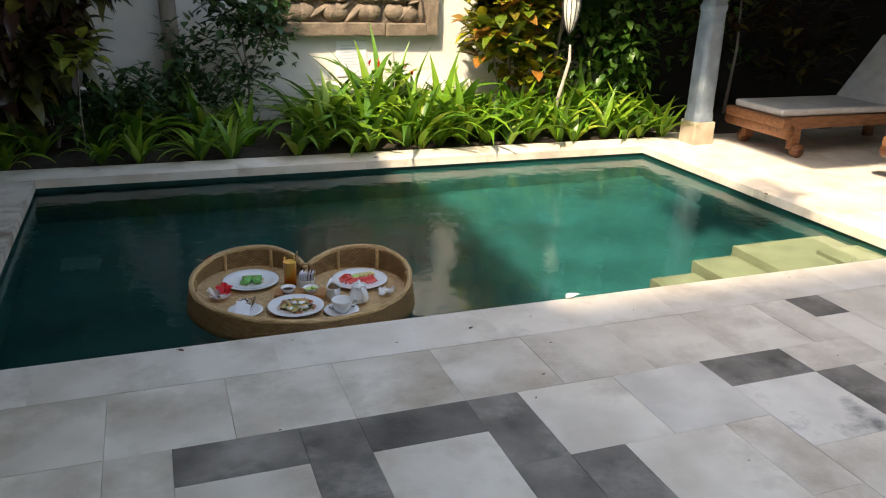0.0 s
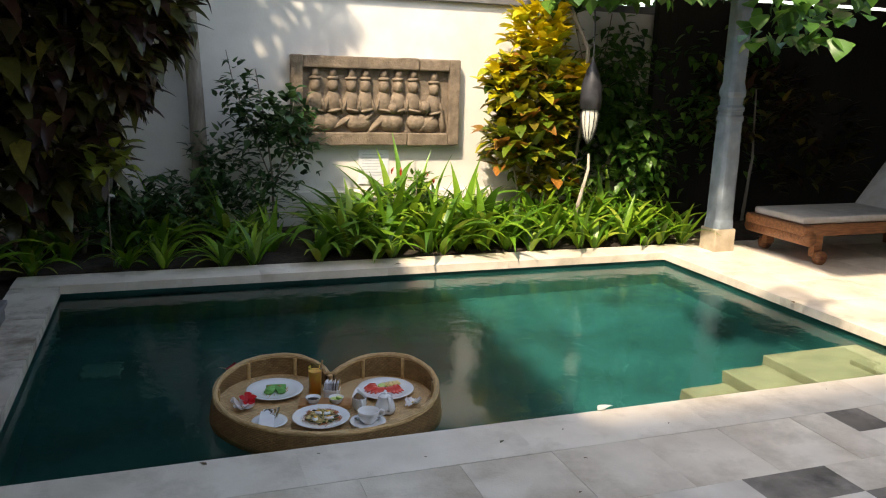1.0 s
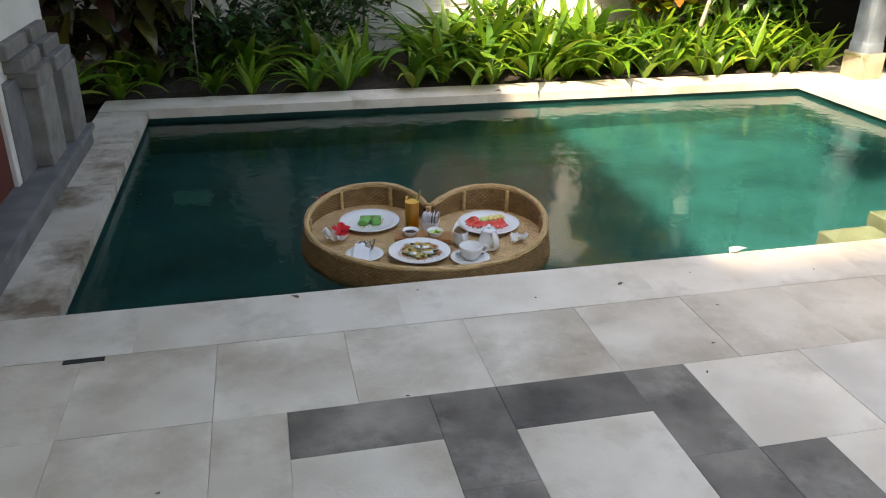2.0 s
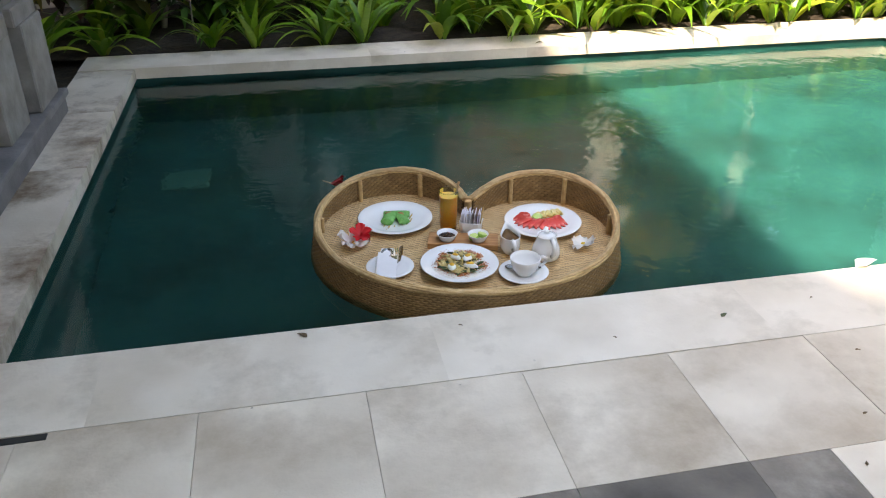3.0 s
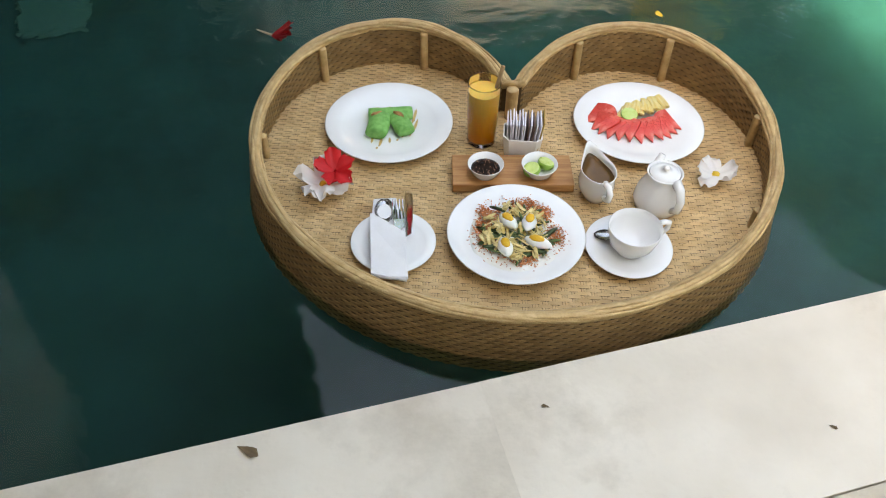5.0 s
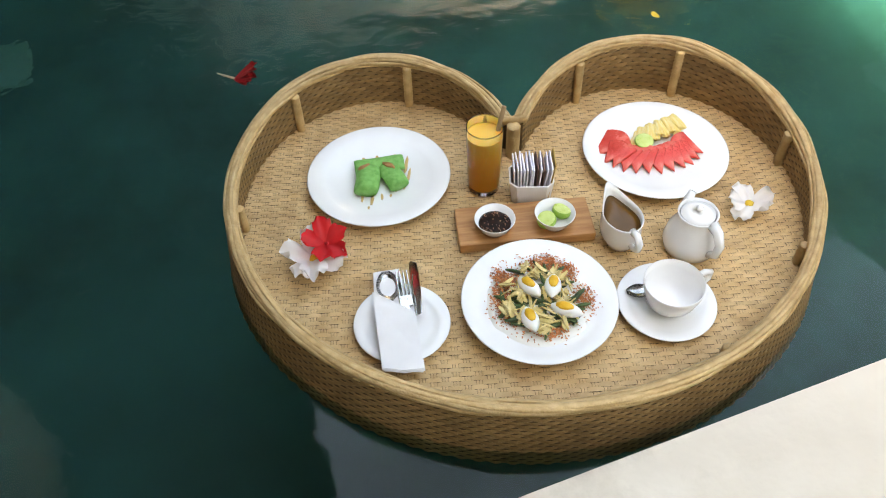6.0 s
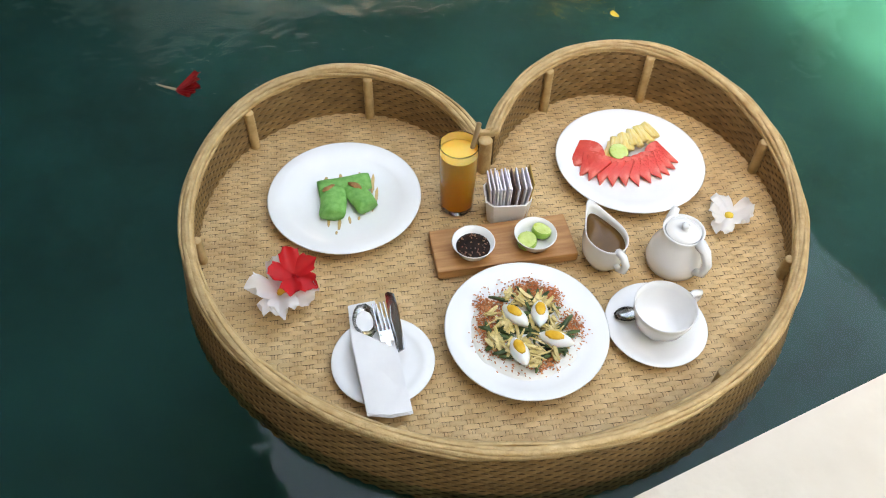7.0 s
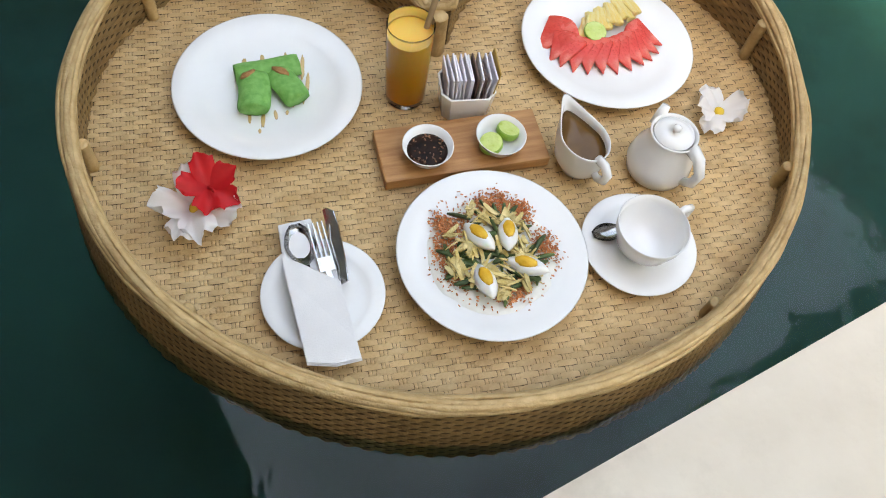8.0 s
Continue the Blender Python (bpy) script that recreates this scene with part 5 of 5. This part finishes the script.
def clumps(n):
    """Crumbs strewn in uneven heaps with bare rice between."""
    out = []
    heaps = [(rnd.uniform(0, 6.3), rnd.uniform(0.052, 0.078), rnd.uniform(0.005, 0.010)) for _ in range(20)]
    for k in range(n):
        a, r, w = heaps[rnd.randrange(len(heaps))] if k % 12 else (rnd.uniform(0, 6.3), rnd.uniform(0.05, 0.09), 0.004)
        out.append(pose(r * math.cos(a) + rnd.gauss(0, w), 0.006 + r * math.sin(a) + rnd.gauss(0, w), rnd.uniform(0.0105, 0.0150), rnd.uniform(-30, 30), rnd.uniform(-30, 30), rnd.uniform(0, 360)) @ Matrix.Diagonal((rnd.uniform(0.0009, 0.0030), rnd.uniform(0.0008, 0.0015), 0.0007, 1)))
    return out


def strips(n):
    """Torn strips lying in small bundles."""
    out = []
    for _ in range(n // 5):
        a, r, t = rnd.uniform(0, 6.3), 0.062 * rnd.random() ** 0.55, rnd.uniform(0, 360)
        for _ in range(5):
            out.append(pose(r * math.cos(a) + rnd.gauss(0, 0.004), r * math.sin(a) + rnd.gauss(0, 0.004), rnd.uniform(0.017, 0.026), rnd.uniform(-25, 25), rnd.uniform(-22, 22), t + rnd.gauss(0, 16)) @ Matrix.Diagonal((rnd.uniform(0.007, 0.0145), rnd.choice((0.0009, 0.0014, 0.0030)), 0.0009, 1)))
    return out


sh = P("shallot_topping", pieces(lambda: lump(5, 4, 1, 1, 1, 0.3, rnd.randrange(99)), clumps(3600)), SHALLOT, meal, "reddish brown fried shallots", smooth=False)
bn = P("bean_topping", pieces(stick, scatter(70, 0.0, 0.066, 0.013, 0.020, (0.0145, 0.0027, 0.0027), 0.0, 0.0, 24)), BEAN, meal, "dark green beans")
ck = P("chicken_topping", pieces(stick, strips(260)), CHICK, meal, "golden shredded chicken", smooth=False)


for o in (sh, bn, ck):
    tagged(o, kind="stuff")


def egg_quarter():
    v, f = lump(18, 10, 0.0140, 0.0290, 0.012, 0.0, 0, True)
    v = [(x * (1 - 0.40 * (abs(y) / 0.0285) ** 2.2), y, z * (1 - 0.15 * x / 0.0135)) for x, y, z in v]
    me = mesh_of("egg", v, f)
    return me


for u, v, turn in ((-0.014, 0.020, 30), (0.024, 0.019, -14), (-0.020, -0.044, 8), (0.038, -0.030, 58)):
    e = P("egg_quarter", egg_quarter(), WHITE, meal, "white boiled egg quarter", at=(u, v, 0.024), turn=(-12, 0, turn))
    P("yolk", mesh_of("yolk", *lump(18, 8, 0.0082, 0.0150, 0.0042, 0.05, 3, True)), YOLK, e, "orange yolk", at=(0, 0.001, 0.0102))

# cup and saucer
plate(on_tray(0.206, -0.109), flat_plate(0.079, 0.014), "small white china saucer under a cup")
cup = thing("teacup", on_tray(0.209, -0.112, 0.008, 0), "empty white china teacup on a saucer", "cup")
P("bowl", lathe([(0, 0.004), (0.022, 0.0), (0.026, 0.0), (0.027, 0.004), (0.040, 0.020), (0.046, 0.042), (0.048, 0.056), (0.0465, 0.057), (0.0445, 0.042), (0.038, 0.022), (0.026, 0.008), (0, 0.006)], 56), CHINA, cup)
hp = [(0.0485, 0, 0.047), (0.058, 0, 0.050), (0.070, 0, 0.044), (0.070, 0, 0.030), (0.058, 0, 0.020), (0.0425, 0, 0.021)]
P("handle", tube(hp, [0.006, 0.0055, 0.0055, 0.005, 0.005, 0.005], 10), CHINA, cup, turn=(0, 0, 22))


def spoon_mesh(length, bowl):
    bm = bmesh.new()
    n = 22
    rows = []
    for i in range(n + 1):
        f = i / n
        x = f * length
        if f < 0.36:
            w = bowl * math.sin(math.pi * min(1, (f + 0.02) / 0.40)) ** 0.6
            dip = -0.35 * bowl * math.sin(math.pi * f / 0.36)
        else:
            w = bowl * (0.20 + 0.20 * (f - 0.36))
            dip = 0.0
        rows.append([bm.verts.new((x, w * y, dip * (1 - y * y) + 0.002 + 0.010 * max(0, f - 0.5) * 0)) for y in (-1, -0.5, 0, 0.5, 1)])
    for a, b in zip(rows, rows[1:]):
        for j in range(4):
            bm.faces.new((a[j], b[j], b[j + 1], a[j + 1]))
    bmesh.ops.solidify(bm, geom=bm.faces[:], thickness=0.0012)
    return bm


tagged(part("teaspoon", spoon_mesh(0.115, 0.014), SILVER, smooth=True, m=on_tray(0.146, -0.088, 0.0125, 4)), "small polished steel teaspoon on the saucer", "spoon")

# napkin with cutlery
plate(on_tray(-0.218, -0.122), flat_plate(0.077, 0.014), "small white china plate under a folded napkin")


def folded(outline_uv, thick, sag):
    """Folded cloth: layers of one outline with soft edges."""
    bm = bmesh.new()
    for k in range(3):
        ins = 0.0012 * k
        c = sum((Vector((*p, 0)) for p in outline_uv), Vector()) / len(outline_uv)
        lo, hi = [], []
        for p in outline_uv:
            q = Vector((*p, 0))
            q += (c - q).normalized() * ins
            z = thick * k
            lo.append(bm.verts.new(q + Vector((0, 0, z))))
            hi.append(bm.verts.new(q + Vector((0, 0, z + thick * 0.85))))
        bm.faces.new(lo[::-1])
        bm.faces.new(hi)
        for i in range(len(lo)):
            j = (i + 1) % len(lo)
            bm.faces.new((lo[i], lo[j], hi[j], hi[i]))
    bmesh.ops.subdivide_edges(bm, edges=bm.edges[:], cuts=3, use_grid_fill=True)
    for v in bm.verts:
        v.co.z += sag(v.co) + 0.0010 * noise.noise(v.co * 70)
    return bm


def nap_sag(c):
    return 0.016 - 0.004 * abs(c.y + 0.09) / 0.1 + (0.004 * math.cos((c.x + 0.228) * 26))


napkin = thing("napkin", on_tray(0.0, 0.0, 0), "folded white cloth napkin wrapped round cutlery", "napkin")
P("under_fold", folded([(-0.264, -0.020), (-0.222, -0.016), (-0.196, -0.100), (-0.187, -0.216), (-0.247, -0.212), (-0.262, -0.090)], 0.0014, nap_sag), LINEN, napkin, smooth=False)
P("top_fold", folded([(-0.264, -0.074), (-0.250, -0.082), (-0.196, -0.118), (-0.184, -0.222), (-0.215, -0.226), (-0.248, -0.219), (-0.261, -0.11)], 0.0014, lambda c: nap_sag(c) + 0.0145), LINEN, napkin, smooth=False)
tagged(part("table_spoon", spoon_mesh(0.17, 0.0195), SILVER, smooth=True, m=on_tray(-0.243, -0.025, 0.0225, -82)), "polished steel table spoon tucked in a napkin", "spoon")


def fork_mesh():
    bm = bmesh.new()
    for k in range(4):
        y = (k - 1.5) * 0.0060
        tube([(0.0, y, 0.004), (0.025, y, 0.0), (0.050, y, 0.001), (0.060, y * 0.8, 0.002)], [0.0010, 0.0016, 0.0018, 0.0018], 6, bm)
    box(0.050, 0.072, -0.0105, 0.0105, 0.0005, 0.0032, 0.001, bm=bm)
    box(0.070, 0.17, -0.0042, 0.0042, 0.0008, 0.0036, 0.001, bm=bm)
    return bm


tagged(part("fork", fork_mesh(), SILVER, smooth=False, m=on_tray(-0.2175, -0.028, 0.0235, -83)), "polished steel fork tucked in a napkin", "fork")


def knife_mesh():
    bm = bmesh.new()
    pts = [(0, 0), (0.015, 0.008), (0.05, 0.0095), (0.12, 0.0085), (0.17, 0.0065), (0.17, -0.0065), (0.12, -0.0060), (0.0, -0.0055)]
    lo = [bm.verts.new((x, y, 0)) for x, y in pts]
    hi = [bm.verts.new((x, y, 0.002)) for x, y in pts]
    bm.faces.new(lo[::-1])
    bm.faces.new(hi)
    for i in range(len(pts)):
        j = (i + 1) % len(pts)
        bm.faces.new((lo[i], lo[j], hi[j], hi[i]))
    bmesh.ops.bevel(bm, geom=bm.edges[:], offset=0.0006, segments=1, affect="EDGES")
    return bm


tagged(part("knife", knife_mesh(), SILVER, m=on_tray(-0.199, -0.006, 0.0240, -86) @ pose(0, 0, 0, 40, 0, 0) @ Matrix.Diagonal((0.66, 1.25, 1, 1))), "polished steel table knife tucked in a napkin", "knife")

# wooden board with two small dishes
OAK = surf("warm plain board wood", (0.40, 0.17, 0.06), (0.56, 0.28, 0.115), 9, 0.5, 0.12, 60, stretch=(1.5, 14, 14), c3=(0.34, 0.13, 0.045), scale3=6)
tagged(part("serving_board", box(-0.118, 0.118, -0.0445, 0.0445, 0, 0.0195, 0.0025, 2), OAK, m=on_tray(-0.001, 0.0765, 0, 3)), "small oblong brown wooden serving board", "board")
SAUCE = surf("dark chilli sauce", (0.010, 0.005, 0.003), (0.035, 0.014, 0.008), 70, 0.25, 0.2, 120, rvar=0.05, ior=1.2)


def dish(u, v, label):
    return tagged(part("dish", lathe([(0, 0.003), (0.020, 0.0), (0.023, 0.0), (0.030, 0.010), (0.0365, 0.0245), (0.0375, 0.026), (0.0360, 0.0262), (0.0285, 0.0115), (0.020, 0.005), (0, 0.0045)], 48), CHINA, smooth=True, m=on_tray(u, v, 0.0195) @ Matrix.Diagonal((0.94, 0.94, 1, 1))), label, "dish")


dish(-0.054, 0.062, "small round white dish holding dark sauce")
dish(0.050, 0.068, "small round white dish holding lime halves")
sauce = thing("chilli_sauce", on_tray(-0.054, 0.062, 0.0195), "dark brown chilli sauce with seeds in a dish", "sauce")
P("sauce_surface", lathe([(0, 0.0155), (0.012, 0.0158), (0.022, 0.0150), (0.0292, 0.0138), (0.026, 0.009), (0, 0.006)], 32), SAUCE, sauce)
P("chilli_seeds", pieces(lambda: lump(5, 4, 1, 1, 1, 0.2, rnd.randrange(50)), scatter(48, 0.0, 0.026, 0.0152, 0.0166, (0.0026, 0.0011, 0.0006))), surf("chilli and onion bits", (0.10, 0.02, 0.01), (0.34, 0.16, 0.08), 90, 0.4, island=True, vary=0.6), sauce, "pale and red chilli bits", smooth=False)
limes = thing("lime_halves", on_tray(0.050, 0.068, 0.0195), "two cut green lime halves in a dish", "lime")
citrus(0.0165, 0.012, limes, (-0.013, -0.006, 0.009), (8, -14, 0))
citrus(0.0165, 0.012, limes, (0.012, 0.010, 0.010), (-10, 12, 0))

# juice
GLASS = bpy.data.materials.new("clear glass")
GLASS.use_nodes = True
gn = GLASS.node_tree
clear, shine, fres, both = (gn.nodes.new("ShaderNode" + k) for k in ("BsdfTransparent", "BsdfGlossy", "Fresnel", "MixShader"))
clear.inputs["Color"].default_value = (0.95, 0.96, 0.95, 1)
shine.inputs["Roughness"].default_value = 0.02
fres.inputs["IOR"].default_value = 1.45
gn.links.new(fres.outputs[0], both.inputs[0])
gn.links.new(clear.outputs[0], both.inputs[1])
gn.links.new(shine.outputs[0], both.inputs[2])
gn.links.new(both.outputs[0], gn.nodes["Material Output"].inputs["Surface"])
glass = thing("juice_glass", on_tray(-0.062, 0.186), "tall clear glass of orange juice with a straw", "glass")
gt = P("tumbler", lathe([(0, 0.0), (0.0275, 0.0), (0.0290, 0.003), (0.0305, 0.060), (0.0325, 0.144), (0.0323, 0.1452), (0.0318, 0.1445), (0.0316, 0.141)], 48), GLASS, glass)
gt.visible_shadow = False
JUICE = surf("orange juice", (0.72, 0.24, 0.008), (0.80, 0.34, 0.02), 10, 0.35, sss=0.9)
jn = JUICE.node_tree
tc, sp, rp = jn.nodes.new("ShaderNodeTexCoord"), jn.nodes.new("ShaderNodeSeparateXYZ"), jn.nodes.new("ShaderNodeMapRange")
jr = jn.nodes.new("ShaderNodeValToRGB")
jr.color_ramp.elements[0].color, jr.color_ramp.elements[1].color = (0.94, 0.38, 0.018, 1), (0.92, 0.55, 0.11, 1)
rp.inputs["From Min"].default_value, rp.inputs["From Max"].default_value = 0.02, 0.13
jn.links.new(tc.outputs["Object"], sp.inputs[0])
jn.links.new(sp.outputs["Z"], rp.inputs["Value"])
jn.links.new(rp.outputs[0], jr.inputs["Fac"])
jn.links.new(jr.outputs[0], jn.nodes["Principled BSDF"].inputs["Base Color"])
P("juice", lathe([(0, 0.0095), (0.0284, 0.0115), (0.0299, 0.060), (0.0314, 0.126), (0, 0.1261)], 40), JUICE, glass, "settled orange juice", smooth=False)
P("straw", tube([(0.002, -0.004, 0.02), (0.034, 0.016, 0.172)], 0.0042, 12), surf("brown bamboo straw", (0.26, 0.15, 0.07), (0.38, 0.24, 0.12), 20, 0.6), glass, "brown bamboo straw")

# sugar caddy
caddy = thing("sugar_caddy", on_tray(0.020, 0.159, 0, -3), "white china box filled with paper sugar sachets", "sugar caddy")
caddy.scale = (1.18, 1.18, 1.12)


def caddy_mesh():
    bm = bmesh.new()
    def ringv(h, k, z):
        return [bm.verts.new((x * h * k, y * h * 0.82 * k, z)) for x, y in ((-1, -0.6), (-0.7, -1), (0.7, -1), (1, -0.6), (1, 0.6), (0.7, 1), (-0.7, 1), (-1, 0.6))]
    rs = [ringv(0.029, 1, 0), ringv(0.0335, 1, 0.044), ringv(0.0335, 0.93, 0.0445), ringv(0.029, 0.92, 0.006)]
    for a, b in zip(rs, rs[1:]):
        for i in range(8):
            bm.faces.new((a[i], a[(i + 1) % 8], b[(i + 1) % 8], b[i]))
    bm.faces.new(rs[0][::-1])
    bm.faces.new(rs[-1])
    bmesh.ops.recalc_face_normals(bm, faces=bm.faces)
    return bm


P("box", caddy_mesh(), CHINA, caddy, smooth=False)
PAPER = surf("white sachet paper", (0.80, 0.77, 0.84), (0.88, 0.86, 0.90), 30, 0.5, 0.2, 80, vary=0.08)
KRAFT = surf("gold sachet paper", (0.45, 0.26, 0.06), (0.55, 0.34, 0.10), 30, 0.45, 0.2, 80)
DARK_PAPER = surf("brown sachet paper", (0.10, 0.05, 0.04), (0.16, 0.09, 0.07), 30, 0.5, 0.2, 80)
for k in range(13):
    x = -0.024 + 0.0040 * k
    m = KRAFT if k > 11 else (DARK_PAPER if k in (7, 9) else PAPER)
    P("sachet", box(-0.0011, 0.0011, -0.021, 0.021, 0.008, 0.070 + 0.004 * (k % 3) + (0.010 if k > 11 else 0), 0.0006), m, caddy, "paper sachet" if m is PAPER else "brown paper sachet", smooth=False, at=(x, 0.0, 0), turn=(2 * (k % 3 - 1), -3 + 0.8 * k, 3 * (k % 2)))

# sauce boat
boat = thing("sauce_boat", on_tray(0.158, 0.036, 0, 15), "white china sauce boat holding brown dressing", "sauce boat")


def boat_mesh(profile):
    def sq(a, r, z):
        x, y = r * math.cos(a), r * math.sin(a)
        lift = max(0.0, z - 0.02) / 0.05
        pull = max(0.0, math.sin(a)) ** 3
        return Vector((x * 0.92 * (1 - 0.35 * pull * lift), y * (1.15 + 0.75 * pull * lift), z + 0.020 * pull * lift))
    return lathe(profile, 48, sq)


P("body", boat_mesh([(0, 0.002), (0.022, 0.0), (0.025, 0.002), (0.034, 0.020), (0.036, 0.036), (0.0345, 0.058), (0.036, 0.064), (0.0345, 0.0645), (0.0325, 0.056), (0.033, 0.036), (0.030, 0.02), (0, 0.008)]), CHINA, boat)
P("dressing", boat_mesh([(0, 0.050), (0.020, 0.050), (0.0328, 0.049), (0.030, 0.040), (0, 0.03)]), surf("brown dressing", (0.11, 0.045, 0.006), (0.16, 0.07, 0.010), 30, 0.30, rvar=0.03), boat, "glossy brown dressing")
P("handle", tube([(0, -0.036, 0.060), (0, -0.052, 0.064), (0, -0.062, 0.055), (0, -0.060, 0.040), (0, -0.048, 0.030), (0, -0.037, 0.032)], [0.0065, 0.0065, 0.0065, 0.006, 0.0055, 0.005], 10), CHINA, boat)

# creamer with a lid
pot = thing("creamer", on_tray(0.276, 0.016, 0, -28), "small white china creamer jug with a lid", "jug")
P("body", lathe([(0, 0.003), (0.038, 0.0), (0.044, 0.004), (0.047, 0.018), (0.043, 0.040), (0.034, 0.060), (0.0315, 0.076), (0.034, 0.082), (0.032, 0.083), (0.029, 0.076), (0.030, 0.06), (0, 0.05)], 48), CHINA, pot)
P("lid", lathe([(0, 0.096), (0.0035, 0.0955), (0.0062, 0.0925), (0.0055, 0.089), (0.004, 0.087), (0.015, 0.0855), (0.028, 0.081), (0.0285, 0.078), (0, 0.078)], 40), CHINA, pot, "round lid with a knob")
P("handle", tube([(0.028, -0.016, 0.078), (0.040, -0.030, 0.076), (0.048, -0.040, 0.060), (0.046, -0.038, 0.036), (0.034, -0.028, 0.022)], [0.010, 0.0085, 0.0075, 0.007, 0.006], 12), CHINA, pot)
P("spout", tube([(-0.022, 0.020, 0.066), (-0.022, 0.032, 0.078), (-0.020, 0.038, 0.088)], [0.012, 0.008, 0.006], 12), CHINA, pot)

# flowers on the tray
RED = leaf_mat("red hibiscus petal", ((0.0, (0.62, 0.006, 0.014)), (1.0, (0.84, 0.022, 0.028))), 0.5, 0.35)
WHITE_PETAL = leaf_mat("white petal", ((0.0, (0.86, 0.82, 0.82)), (1.0, (0.90, 0.88, 0.86))), 0.5, 0.04)
YELLOW = surf("yellow flower heart", (0.70, 0.42, 0.03), (0.80, 0.55, 0.08), 40, 0.5)


def petal(length, width, curl, ruffle, seed, thick=0.0006):
    bm = bmesh.new()
    rr = random.Random(seed)
    ph = rr.uniform(0, 6)
    rows = []
    for i in range(13):
        f = i / 12
        w = width * (math.sin(math.pi * min(1, f * 0.62 + 0.06)) ** 0.8) * (1 if f < 0.85 else 1 - 2.2 * (f - 0.85))
        rows.append([bm.verts.new((w * y * (1 + 0.05 * rr.uniform(-1, 1) * f), f * length * (1 - 0.13 * y * y * (f > 0.9) + 0.03 * rr.uniform(-1, 1) * (f > 0.9)), curl * f * f * length + ruffle * length * f * math.sin(4 * y + ph) + 0.12 * length * y * y * f)) for y in (-1, -0.75, -0.5, -0.25, 0, 0.25, 0.5, 0.75, 1)])
    for a, b in zip(rows, rows[1:]):
        for j in range(8):
            bm.faces.new((a[j], a[j + 1], b[j + 1], b[j]))
    return bm


def bloom(name, m, n, length, width, curl, ruffle, material, label, heart_mat=None, tilt=25, start=0, limp=0):
    fl = thing(name, m, label, "flower")
    lr = random.Random(start)
    for k in range(n):
        P("petal", petal(length * lr.uniform(0.9, 1.12), width, curl + 0.012 * limp * lr.uniform(-1, 1), ruffle, k + start), material, fl, at=(0, 0, 0.004), turn=(tilt + limp * lr.random(), limp * lr.uniform(-0.6, 0.6), start + 360 * k / n + 0.5 * limp * lr.uniform(-1, 1)))
    if heart_mat:
        P("heart", mesh_of("heart", *lump(10, 6, 0.008, 0.008, 0.006, 0.1, 2)), heart_mat, fl, at=(0, 0, 0.006))
    return fl


bloom("white_flower", on_tray(-0.366, 0.024, 0.004, 10) @ pose(0, 0, 0, 0, 0, 0), 6, 0.066, 0.023, -0.05, 0.15, WHITE_PETAL, "limp white frangipani flower lying on the tray", YELLOW, 8, 14, 36)
hib = bloom("hibiscus", on_tray(-0.345, 0.041, 0.026, 0) @ pose(0, 0, 0, 16, 6, 0), 5, 0.044, 0.0165, -0.20, 0.07, RED, "open red hibiscus flower on a white flower", None, 26, 20, 10)
P("stamen", tube([(0, 0, 0.004), (0.003, -0.006, 0.020), (0.006, -0.014, 0.034)], [0.0022, 0.0016, 0.0020], 8), RED, hib, "red stamen")
bloom("white_flower", on_tray(0.402, 0.094, 0.006, 30), 5, 0.043, 0.019, -0.02, 0.13, WHITE_PETAL, "limp white frangipani flower with a yellow heart", YELLOW, 8, 40, 34)

# flowers on the water
petals = thing("red_flower", pose(0.955, 1.15, WATER_Z + 0.004, 0, 0, -30), "wilted red flower floating on the water", "flower")
for k in range(6):
    P("petal", petal(0.05 + 0.006 * (k % 3), 0.009, 0.1, 0.05, 50 + k), surf("dark red petal", (0.28, 0.006, 0.012), (0.42, 0.02, 0.02), 30, 0.5) if not k else bpy.data.materials["dark red petal"], petals, at=(0, 0, 0.002), turn=(4 + 3 * k, 0, -125 + 13 * k))
P("stem", tube([(0, 0, 0.003), (-0.022, 0.004, 0.004), (-0.045, 0.012, 0.003)], [0.003, 0.0025, 0.0015], 7), surf("pale stem", (0.45, 0.38, 0.24), (0.58, 0.50, 0.34), 20, 0.6), petals, "pale stem")
tagged(part("fallen_petal", petal(0.022, 0.010, 0.2, 0.05, 70), YELLOW, m=pose(1.95, 1.0, WATER_Z + 0.003, 0, 0, 40)), "small pale yellow petal on the water", "petal")
